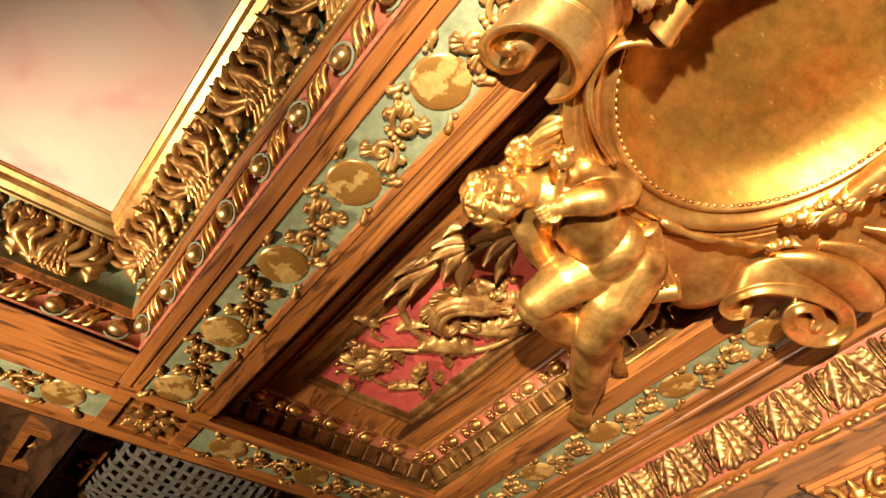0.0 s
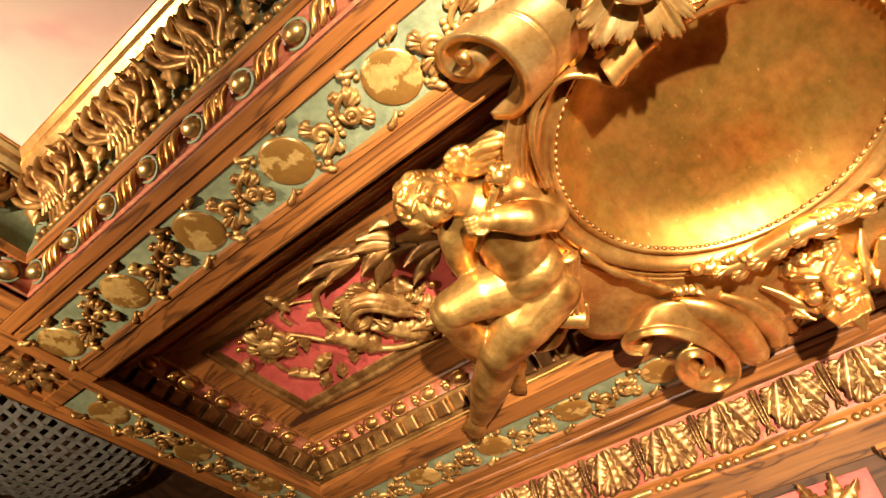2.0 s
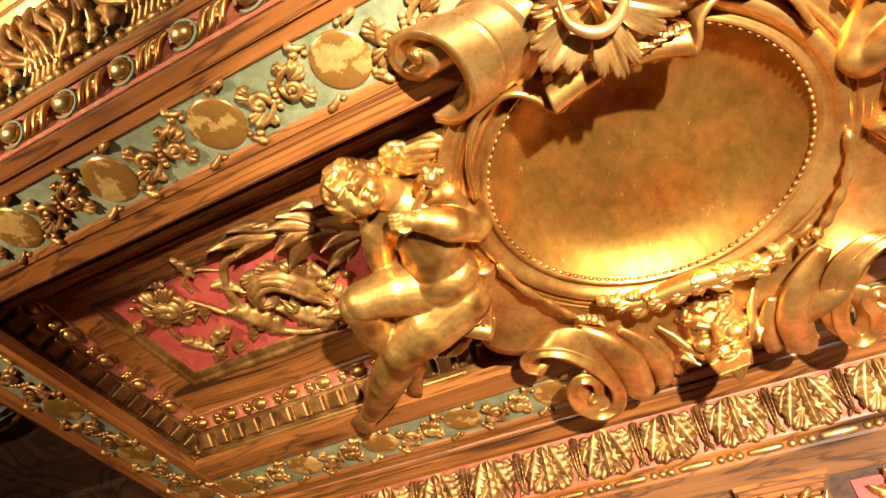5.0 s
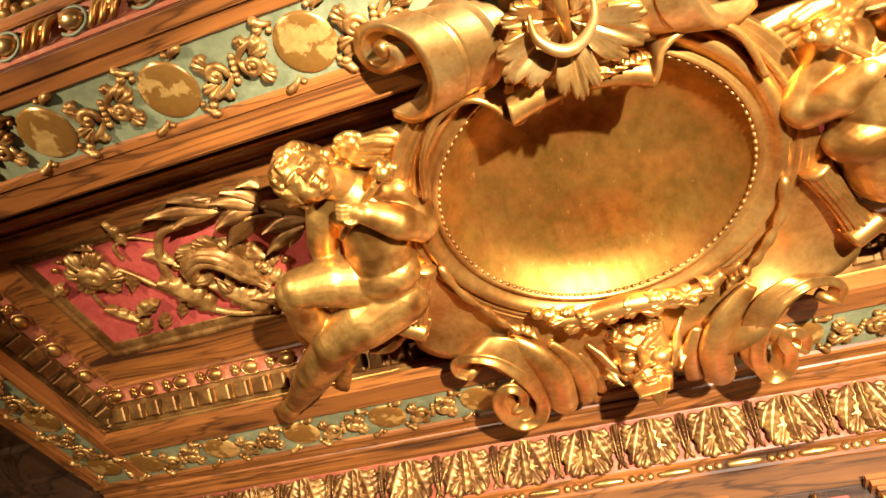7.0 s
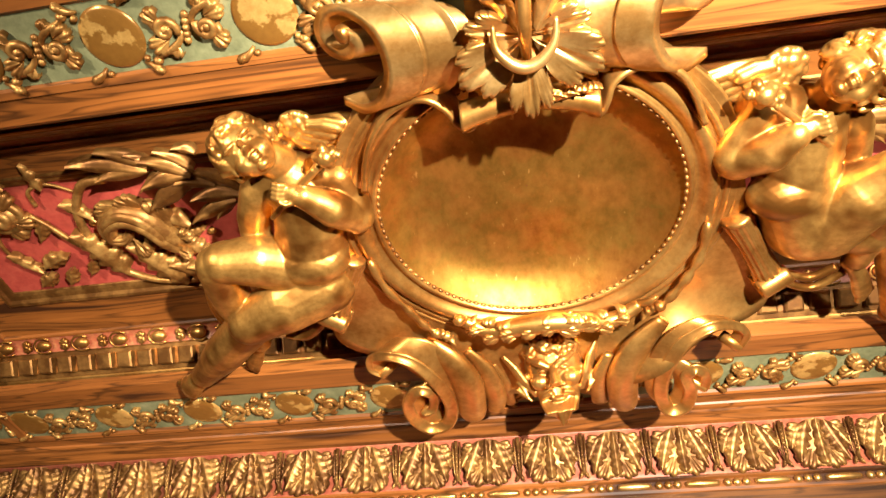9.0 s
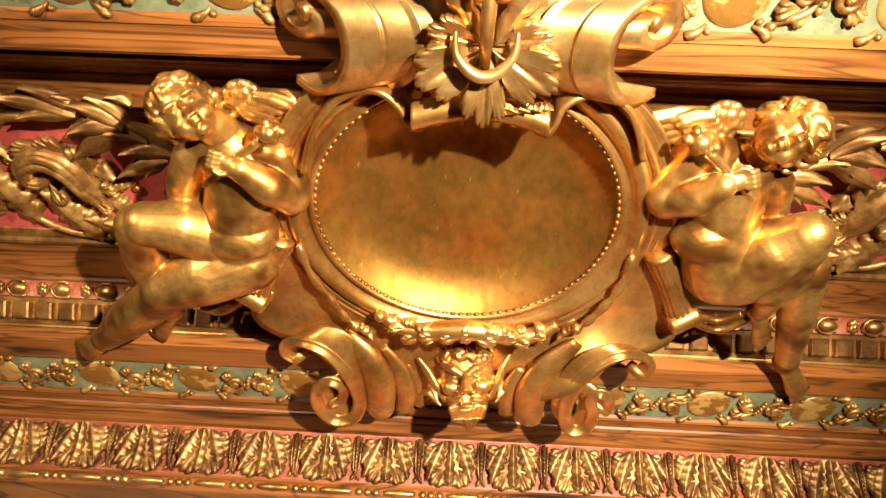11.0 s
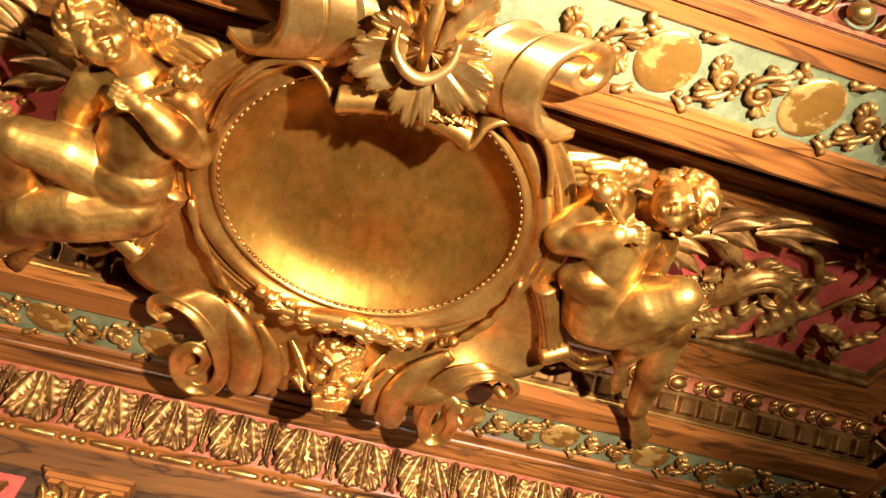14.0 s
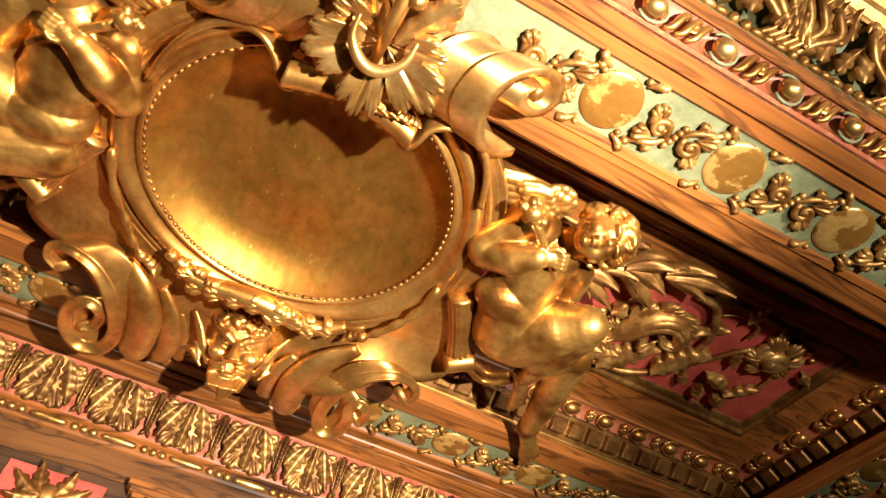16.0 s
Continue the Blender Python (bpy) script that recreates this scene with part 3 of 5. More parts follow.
def nearer(p, k):
    """The point drawn in towards the middle of the room below the ceiling."""
    return V((p[0] * k, p[1] * k, 1.6 + (p[2] - 1.6) * k))


cart = holder("cartouche")
tagged(cart, "large gilded oval cartouche with scrolled strapwork frame", "cartouche")


def oval(k, z, n=96):
    return [(CX + RX * k * math.cos(2 * math.pi * j / n), CY + RY * k * math.sin(2 * math.pi * j / n), z) for j in range(n)]


g = Mesh()
g.grid([oval(max(k / 24, .004), 3.530 + .14 * (1 - (k / 24) ** 6)) for k in range(25)], closed_v=True)
g.done("field", FIELD, cart, "tarnished scratched gold field", weld=True)
g = Mesh()
prof = [(.985, 3.57), (1.0, 3.528), (1.012, 3.510), (1.03, 3.504), (1.045, 3.512), (1.055, 3.524), (1.08, 3.522), (1.10, 3.500), (1.125, 3.486), (1.155, 3.482), (1.185, 3.490), (1.20, 3.506), (1.205, 3.522), (1.215, 3.522), (1.222, 3.506), (1.24, 3.498), (1.258, 3.504), (1.265, 3.520), (1.275, 3.520), (1.285, 3.508), (1.30, 3.504), (1.315, 3.512), (1.32, 3.60), (1.0, 3.66)]
g.grid([oval(k, z) for k, z in prof], closed_v=True)
g.done("rim", GOLD, cart, "moulded gilded rim")
g = Mesh()
g.ball((0, 0, 0), (.0140, .0085, .009), rings=4, seg=7)
BEAD = g.mesh("bead", GOLD_DARK)
for k in range(104):
    a = 2 * math.pi * k / 104
    place("bead", BEAD, pose(CX + RX * 1.0 * math.cos(a), CY + RY * 1.0 * math.sin(a), 3.522, 0, 0, math.degrees(math.atan2(RY * math.cos(a), -RX * math.sin(a)))), cart)

# the cape of strapwork round the rim, sweeping down into the scrolls
HALF = [(.51, 1.02, 3.50, 3.50), (.67, 1.20, 3.50, 3.50), (.75, 1.5, 3.49, 3.50), (.81, 1.78, 3.47, 3.50), (.90, 2.02, 3.44, 3.53), (.87, 2.16, 3.42, 3.50), (.65, 2.26, 3.38, 3.42), (.48, 2.42, 3.33, 3.35), (.25, 2.48, 3.33, 3.40), (.02, 2.48, 3.34, 3.44)]
TILT = {.65: (.03, -.06), .48: (.04, -.08), .25: (.02, -.03)}      # right wing tipped steeper to catch the highlight, left flattened to stay dull


def wing_edge(row, side):
    x, y, z0, z1 = row
    z1 += TILT.get(x, (0, 0))[side > 0]
    k = (z1 - 1.6) / (z0 - 1.6)
    return (XC + side * x * k, y * k, z1)


EDGE = smooth_path([wing_edge(r, -1) for r in HALF] + [wing_edge(r, 1) for r in HALF[-2::-1]], 5)
rows = []
for p in EDGE:
    a = math.atan2((p.y - CY) / RY, (p.x - CX) / RX)
    q = V((CX + RX * 1.2 * math.cos(a), CY + RY * 1.2 * math.sin(a), 3.515))
    deep = min(1, max(0, (p.y - 1.7) / .4))
    row = [V((q.x + (p.x - q.x) * t, q.y + (p.y - q.y) * t, q.z + (p.z - q.z) * t ** (1 + .45 * deep))) for t in [k / 9 for k in range(10)]]
    row += [p + V((0, 0, .012)), p + V((0, 0, .05))]
    rows.append(row)
g = Mesh()
g.grid(rows)
g.done("strapwork", GOLD, cart, "smooth gilded strapwork sweeping to the scrolls")


def scroll_strap(sx, edge, lobes):
    """The C-shaped strap with a small curl at one end and a tight volute at the other; its edge faces the room."""
    reach = .962 if sx > 0 else 1.0        # this wing of the cape hangs lower
    path = [nearer(p, reach) for p in smooth_path(edge, 5)]
    n = len(path)
    wide = [.10 + .05 * min(1, k / (n * .4)) - .05 * max(0, (k / n - .72) / .28) for k in range(n)]
    g = Mesh()
    ribbon(g, path, [v * (.55 if sx > 0 else 1) for v in wide], .014, (-.72 * sx, -.42, .42), 0.5)
    g.done("scroll", GOLD, cart, "thick curled gilded scroll")
    # the flat bevelled edge of the strap, turned to the room
    deep = V((.2 * sx, .76, .62)).normalized()
    rows = []
    for k, p in enumerate(path):
        along = (path[min(k + 1, n - 1)] - path[max(k - 1, 0)]).normalized()
        side = along.cross(deep).normalized()
        u = k / (n - 1)
        w = .012 + .020 * min(1, u / .4) - .012 * max(0, (u - .6) / .4)
        rows.append([p + side * (w * a) + deep * b for a, b in ((-1, .05), (-1, -.010), (-.78, -.022), (-.55, -.017), (.55, -.017), (.78, -.022), (1, -.010), (1, .05))])
    g = Mesh()
    g.grid(rows, closed_v=True)
    g.done("scroll_edge", GOLD, cart, "flat gilded edge of the scroll")
    g = Mesh()
    c, w = path[-1], V((-.72 * sx, -.42, .42)).normalized()
    g.tube([c + w * .10, c - w * .004, c - w * .014], [.022, .020, .010], 14)
    g.done("scroll_eye", GOLD, cart)
    g = Mesh()
    h = path[0]
    g.tube([h + w * .09, h - w * .002, h - w * .008], [.026, .024, .012], 12)
    g.done("curl", GOLD, cart)
    # swelling lobes between the strap and the mask
    for pts, radii in lobes:
        g = Mesh()
        path = [nearer(p, reach * 1.006) for p in smooth_path(pts, 6)]
        n = len(path)
        rr = [radii[min(i // 6, len(radii) - 1)] + (radii[min(i // 6 + 1, len(radii) - 1)] - radii[min(i // 6, len(radii) - 1)]) * (i % 6) / 6 for i in range(n)]
        g.tube(path, rr, 16, None, .62)
        g.done("lobe", GOLD, cart)


scroll_strap(-1, [(-0.75, 2.435, 3.46), (-0.789, 2.386, 3.46), (-0.771, 2.307, 3.46), (-0.672, 2.242, 3.415), (-0.566, 2.278, 3.395), (-0.479, 2.414, 3.38), (-0.438, 2.594, 3.375), (-0.476, 2.744, 3.375), (-0.57, 2.777, 3.375), (-0.638, 2.676, 3.375), (-0.637, 2.548, 3.375), (-0.572, 2.462, 3.375), (-0.512, 2.506, 3.375), (-0.53, 2.615, 3.375), (-0.578, 2.645, 3.375)],
             (([(-0.501, 2.224, 3.47), (-0.408, 2.306, 3.43), (-0.347, 2.453, 3.4), (-0.348, 2.664, 3.4), (-0.363, 2.792, 3.44)], [0.035, 0.066, 0.081, 0.074, 0.056]), ([(-0.327, 2.313, 3.47), (-0.252, 2.43, 3.44), (-0.222, 2.597, 3.42), (-0.239, 2.761, 3.45)], [0.023, 0.047, 0.054, 0.042]), ([(-0.217, 2.422, 3.47), (-0.17, 2.55, 3.44), (-0.162, 2.736, 3.46)], [0.016, 0.027, 0.025])))
scroll_strap(1, [(0.882, 2.435, 3.46), (0.898, 2.351, 3.46), (0.851, 2.287, 3.46), (0.742, 2.219, 3.415), (0.655, 2.25, 3.4), (0.586, 2.325, 3.385), (0.537, 2.472, 3.375), (0.535, 2.638, 3.375), (0.585, 2.758, 3.375), (0.652, 2.729, 3.375), (0.665, 2.61, 3.375), (0.636, 2.503, 3.375), (0.674, 2.454, 3.375), (0.724, 2.509, 3.375), (0.725, 2.602, 3.375)],
             (([(0.539, 2.202, 3.46), (0.432, 2.33, 3.43), (0.37, 2.504, 3.41), (0.377, 2.704, 3.42), (0.399, 2.827, 3.46)], [0.032, 0.062, 0.074, 0.066, 0.048]), ([(0.314, 2.405, 3.46), (0.268, 2.546, 3.44), (0.272, 2.764, 3.46)], [0.021, 0.043, 0.040])))

# curled ends over the field, beside the bracket, and the rolled lip between them
for sx, edge in ((-1, [(-0.563, 1.351, 3.445), (-0.525, 1.217, 3.44), (-0.468, 1.111, 3.435), (-0.399, 1.041, 3.43), (-0.321, 1.008, 3.425), (-0.261, 1.011, 3.415), (-0.213, 1.053, 3.41), (-0.187, 1.099, 3.405), (-0.157, 1.124, 3.405), (-0.128, 1.108, 3.405), (-0.129, 1.073, 3.405), (-0.151, 1.061, 3.405)]),
                 (1, [(0.611, 1.238, 3.445), (0.569, 1.126, 3.44), (0.521, 1.046, 3.435), (0.46, 1.004, 3.43), (0.401, 0.993, 3.425), (0.348, 1.002, 3.415), (0.309, 1.034, 3.41), (0.294, 1.082, 3.405), (0.275, 1.122, 3.405), (0.242, 1.125, 3.405), (0.23, 1.092, 3.405), (0.249, 1.07, 3.405)])):
    path = smooth_path(edge, 5)
    g = Mesh()
    ribbon(g, path, [.06 + .05 * min(1, k / 20) for k in range(len(path))], .022, (-.10 * sx, -.18, 1), .5)
    g.done("upper_curl", GOLD, cart)
path = smooth_path([(-0.169, 1.088, 3.407), (-0.099, 1.067, 3.405), (-0.001, 1.05, 3.405), (0.106, 1.05, 3.405), (0.198, 1.068, 3.405), (0.265, 1.095, 3.405)], 5)
rows = []
for i, p in enumerate(path):
    u = 2 * i / (len(path) - 1) - 1
    r = .040 + .012 * u * u
    notch = -.030 if -.18 < u < .12 else 0.0
    rows.append([p + V((0, (r + notch) * math.sin(a) - .35 * r, -(r + notch) * math.cos(a))) for a in [-2.2 + 4.2 * j / 12 for j in range(13)]] + [p + V((0, .6 * r * math.sin(a) - .35 * r, -.6 * r * math.cos(a))) for a in [2.0 - 4.2 * j / 12 for j in range(13)]])
g = Mesh()
g.grid(rows, closed_v=True)
for base in (0, len(g.v) - 26):
    for k in range(12):
        g.f.append((base + k, base + k + 1, base + 24 - k, base + 25 - k))
g.done("top_roll", GOLD, cart, "rolled gilded lip with a notch", weld=True)
# leafy bands dripping from the rim
for sx, pts in ((-1, [(-.63, 1.70, 3.47), (-.60, 1.85, 3.46), (-.53, 1.98, 3.45), (-.48, 2.07, 3.44), (-.43, 2.13, 3.43)]), (1, [(.67, 1.68, 3.47), (.66, 1.82, 3.46), (.62, 1.93, 3.45), (.56, 2.03, 3.44), (.51, 2.08, 3.43)])):
    g = Mesh()
    path = smooth_path(pts, 4)
    g.tube(path, [.010 + .012 * abs(math.sin(k * .9)) for k in range(len(path))], 7)
    g.leaf(under(path[-1].x, path[-1].y, 3.44, 40 if sx < 0 else 140), .10, .045, 3, .02, .015)
    g.ball(path[-1], .026)
    g.done("drip_leaf", GOLD, cart)

# leaf garland under the field
gar = holder("leaf_garland")
tagged(gar, "gilded carved leaf garland hung under the cartouche field", "garland")
path = smooth_path([(-.30, 2.08, 3.44), (-.20, 2.13, 3.42), (-.07, 2.10, 3.40), (.06, 2.08, 3.395), (.19, 2.10, 3.40), (.32, 2.13, 3.42), (.43, 2.07, 3.44)], 8)
g = Mesh()
g.tube(path, [.026 + .020 * math.sin(math.pi * k / (len(path) - 1)) for k in range(len(path))], 8)
g.ball((-.32, 2.06, 3.43), .028)
g.tube([(.42, 2.07, 3.44), (.47, 2.05, 3.43), (.49, 2.01, 3.42)], [.02, .015, .008], 7)
g.done("core", GOLD, gar)
rnd = random.Random(4)
for k in range(3, len(path) - 2, 5):
    p, u = path[k], (path[k].x - .06) / .36
    for s, dz in ((-1, .006), (1, .006), (0, -.022)):
        g = Mesh()
        a = (180 if u < 0 else 0) + rnd.uniform(-22, 22)
        way_ = 1 if u > 0 else -1
        g.lobe(under(p.x - .06 * way_, p.y + rnd.uniform(.006, .014) * s, p.z + dz, a + 14 * s * way_, 1, -34 * s * way_), rnd.uniform(.09, .13) * (1 - .25 * abs(u)), rnd.uniform(50, 66), 5, .030, rnd.uniform(.004, .024), .16)
        g.done("leaf", GOLD, gar)


# ---- scroll bracket across the beam ----
brk = holder("scroll_bracket")
tagged(brk, "gilded double-scroll bracket clasping the ceiling beam", "bracket")


def volute(sx):
    """A wide strap rolled into a spiral whose edge faces outwards and down, with raised bands along it."""
    c, out = V((0.528, 0.83, 3.455)), V((0.643, 0, -0.766))
    edge = smooth_path([c + V((0, u, 0)) + V((0.766, 0, 0.643)) * w for u, w in ((0.188, 0.11), (0.197, 0.022), (0.149, -0.074), (0.062, -0.137), (-0.011, -0.15), (-0.081, -0.127), (-0.122, -0.067), (-0.133, 0.016), (-0.104, 0.094), (-0.042, 0.142), (0.005, 0.121), (0.015, 0.057), (-0.015, -0.005), (-0.047, -0.018), (-0.061, 0.016))], 5)
    n = 41
    rows = []
    for i in range(n):
        t = i / (n - 1)
        band = .016 if t < .38 else .002 if t < .42 else .010 if t < .74 else .026 if t < .80 else -.006
        row, back = [], []
        mid = c + V((-.30 * t, -.015 * t, .0))
        for k, p in enumerate(edge):
            d = (edge[min(k + 1, len(edge) - 1)] - edge[max(k - 1, 0)]).normalized()
            nrm = out.cross(d).normalized()
            q = mid + (p - c) * (1 - .24 * t)
            row.append(q + nrm * (band + .004))
            back.append(q - nrm * .014)
        rows.append(row + back[::-1])
    g = Mesh()
    g.grid(rows, closed_v=True)
    m = len(rows[0])
    for base in (0, len(g.v) - m):
        for k in range(m // 2 - 1):
            g.f.append((base + k, base + k + 1, base + m - 2 - k, base + m - 1 - k))
    eye = Mesh()
    e = edge[-1]
    eye.tube([e - V((.14, 0, 0)), e - out * .02, e + out * .012, e + out * .020], [.030, .030, .028, .014], 16)
    for mesh, name, mat, text in ((g, "volute", GOLD_BRIGHT, "rolled gilded scroll with raised bands"), (eye, "eye", GOLD, "")):
        if sx < 0:
            mesh.v = [tuple(Matrix.Translation((-.005, 0, 0)) @ MIRROR @ V(p)) for p in mesh.v]
        mesh.done(name, mat, brk, text)


volute(-1)
volute(1)
g = Mesh()
rows = []
for i in range(9):
    x = -.11 + .33 * i / 8
    rows.append([(x, .40 + .40 * k / 6, 3.60 - .17 * math.sin(math.pi * (.15 + .85 * k / 6) / 1.6) - .0) for k in range(7)])
g.grid(rows)
g.done("saddle", GOLD_DARK, brk)
shell = holder("shell_leaf")
tagged(shell, "bright gilded shell-shaped acanthus with crescent and stem", "carving")
fan = Mesh()
for a, ln, w in ((118, .22, .11), (60, .22, .11)):
    fan.leaf(under(.057 + .05 * math.cos(radians(a)), .80 - .02 * math.sin(radians(a)), 3.36, -a), ln, w, 3, .03, .02, 0, .34, 10, True)
for a, ln, sp_, dz in ((160, .17, 60, .008), (18, .17, 60, .008), (208, .225, 76, .0), (332, .225, 76, .0), (269, .23, 52, -.012)):
    fan.lobe(under(.057 + .012 * math.cos(radians(a)), .80 - .010 * math.sin(radians(a)), 3.345 + dz, -a, 1, 8 * math.cos(radians(a))), ln, sp_, 11, .034, .026, .08, 3)
fan.done("fan", GOLD_BRIGHT, shell)
g = Mesh()
g.tube(smooth_path([(-.035, .735, 3.29), (-.03, .80, 3.275), (.02, .85, 3.265), (.075, .85, 3.265), (.125, .80, 3.275), (.135, .735, 3.29)], 5), [.005 + .014 * math.sin(math.pi * k / 25) for k in range(26)], 9)
g.done("crescent", GOLD_BRIGHT, shell)
g = Mesh()
g.tube([(.05, .84, 3.29), (.05, .74, 3.28), (.055, .62, 3.30), (.06, .52, 3.34)], [.014, .02, .022, .018], 9)
for k in (-1, 1):
    g.ball((.055 + .03 * k, .63, 3.29), .028)
g.done("stem", GOLD, shell)
g = Mesh()
path = [(.06 + .035 * k, 1.005 - .002 * k * k * .2, 3.37) for k in range(6)]
g.tube(path, [.012, .026, .03, .026, .02, .006], 9)
for k in range(5):
    g.leaf(under(.08 + .034 * k, .995, 3.36, 20 - 6 * k), .05, .03, 3, .018, .006)
g.done("bud_tail", GOLD, shell)


# ---- winged putti (statues) ----
def capsule(g, a, b, ra, rb, n=28):
    a, b = V(a), V(b)
    g.tube([a + (b - a) * t for t in (0, .25, .5, .75, 1)], [ra, ra + (rb - ra) * .2, (ra + rb) / 2, rb + (ra - rb) * .2, rb], n)
    g.ball(a, ra, rings=14, seg=n)
    g.ball(b, rb, rings=14, seg=n)


def limb(g, pts, radii):
    for k in range(len(pts) - 1):
        capsule(g, pts[k], pts[k + 1], radii[k], radii[k + 1])


def frame_of(c, up, toward):
    z = V(up).normalized()
    y = V(toward)
    y = (y - z * y.dot(z)).normalized()
    x = y.cross(z)
    return Matrix(((x.x, y.x, z.x, c[0]), (x.y, y.y, z.y, c[1]), (x.z, y.z, z.z, c[2]), (0, 0, 0, 1)))


def head(g, c, up, toward, seed, k=1.0):
    """A child's head: local z to the crown, local y out of the face."""
    m = frame_of(c, up, toward) @ Matrix.Diagonal((k, k, k, 1))
    g.ball((0, -.012, .018), (.102, .108, .118), m, 14, 20)
    g.ball((0, .026, -.034), (.084, .076, .084), m, 12, 18)
    g.ball((0, .042, .050), (.076, .056, .056), m, 12, 18)
    for s in (-1, 1):
        g.ball((s * .041, .054, -.044), (.043, .042, .043), m, 10, 14)      # cheek
        g.ball((s * .040, .088, .034), (.036, .022, .011), m, 6, 12)        # brow
        g.ball((s * .038, .080, .006), (.018, .012, .009), m, 6, 10)        # lid
        g.ball((s * .012, .104, -.026), (.010, .010, .009), m, 6, 8)        # nostril
        g.ball((s * .098, .0, -.012), (.014, .022, .030), m, 6, 10)         # ear
    g.tube([(0, .098, .026), (0, .112, -.004), (0, .126, -.024)], [.010, .013, .017], 8, m)
    g.ball((0, .104, -.055), (.028, .017, .008), m, 6, 10)
    g.ball((0, .101, -.073), (.023, .016, .009), m, 6, 10)
    g.ball((0, .082, -.102), (.030, .026, .022), m, 8, 12)
    rnd = random.Random(seed)
    g.ball((0, -.030, .030), (.104, .096, .108), m, 14, 20)
    for i in range(130):
        th, h = rnd.uniform(0, 2 * math.pi), rnd.uniform(-.45, 1)
        d = V((math.cos(th) * math.sqrt(1 - h * h), math.sin(th) * math.sqrt(1 - h * h), h))
        if d.y > .42 and d.z < .60 or d.y > .0 and d.z < .10:
            continue
        p = V((d.x * .104, d.y * .108 - .014, d.z * .118 + .018))
        flow = V((.9, .25, -.25)) - d * d.dot(V((.9, .25, -.25)))
        flow = (flow + V((rnd.uniform(-.35, .35), rnd.uniform(-.35, .35), rnd.uniform(-.35, .35)))).normalized()
        side = d.cross(flow) * rnd.uniform(.006, .012)
        ln = rnd.uniform(.030, .044)
        q = [p - flow * ln - d * .008, p - flow * ln * .4 + d * .016 + side, p + flow * ln * .3 + d * .020 - side, p + flow * ln + d * .006 + side, p + flow * ln * 1.3 - d * .008]
        g.tube(smooth_path(q, 3), [.004 + .015 * math.sin(math.pi * (k_ + 1) / 15) for k_ in range(13)], 8, m, .8)


def hand(g, c, along, out, k=1.0):
    """A small fist: palm and four curled fingers."""
    m = frame_of(c, along, out) @ Matrix.Diagonal((k, k, k, 1))
    g.ball((0, 0, 0), (.034, .026, .038), m, 8, 12)
    for i in range(4):
        x = -.026 + .017 * i
        g.tube([(x, .010, .024), (x, .026, .048), (x, .018, .066), (x, -.004, .062)], [.011, .0105, .010, .008], 7, m)
    g.tube([(.034, .006, -.01), (.046, .018, .018), (.036, .026, .04)], [.012, .011, .008], 7, m)


def foot(g, heel, toe, out, k=1.0):
    heel, toe = V(heel), V(toe)
    m = frame_of(heel, toe - heel, out)
    ln = (toe - heel).length
    g.ball((0, -.014 * k, -.010), (.048 * k, .044 * k, .046 * k), m, 8, 12)
    g.tube([(0, .004, -.01), (0, .010 * k, ln * .3), (0, -.002, ln * .65), (0, -.012 * k, ln * .86)], [.044 * k, .048 * k, .058 * k, .054 * k], 14, m, .66)
    for i in range(5):
        x = (-.046 + .023 * i) * k
        g.ball((x, -.004, ln * (.95 - .03 * abs(i - 1))), ((.013 if i else .019) * k, .019 * k, .028 * k), m, 6, 8)


def wing(g, root, tip, low, thick=.018):
    """A roundel of short feathers and a fan of long, clearly parted ones."""
    root, tip, low = V(root), V(tip), V(low)
    for layer, (n, reach, drop) in enumerate(((13, 1.0, 0.0), (9, .58, -.022))):
        for i in range(n):
            t = i / (n - 1)
            e = tip + (low - tip) * t
            e = root + (e - root) * reach * (1 - .25 * t)
            side = V((low - tip)).normalized() * (t - .5)
            o = root + (e - root) * .10 + side * .085
            up = V((0, 0, drop - .011 * (i % 2)))
            g.tube([o + up, o + (e - o) * .35 + up + side * .03, o + (e - o) * .8 + up + side * .02, e + up], [.014, .018, .017, .007], 10, None, .75)
    away = (root - (tip + low) / 2).normalized()
    for n, far_, drop in ((9, .056, -.016), (6, .030, -.026)):
        for i in range(n):
            a = math.atan2(away.y, away.x) + radians(-150 + 300 * i / (n - 1))
            d = V((math.cos(a), math.sin(a), 0)) * far_
            g.ball(root + d + V((0, 0, drop)), (.022, .022, .014), None, 6, 8)
    g.ball(root + V((0, 0, -.008)), (.074, .074, .026), None, 8, 16)


def torch(g, a, b):
    a, b = V(a), V(b)
    g.tube([b, b + (a - b) * .5, b + (a - b) * .82], [.011, .013, .016], 8)
    for i in range(10):
        t = i * 2.4
        d = V((math.cos(t), math.sin(t), .4)) * .020
        g.ball(a + d * 1.45 + (a - b).normalized() * (.006 * i - .03), (.018, .018, .022), None, 5, 8)
    g.ball(a, .034)


def statue(g, name, label):
    me = g.mesh(name, SKIN)
    ob = new(name, me)
    r = ob.modifiers.new("fuse", "REMESH")
    r.mode, r.voxel_size, r.use_smooth_shade = "VOXEL", .0045, True
    s = ob.modifiers.new("soften", "SMOOTH")
    s.factor, s.iterations = .5, 3
    return tagged(ob, label, "statue")


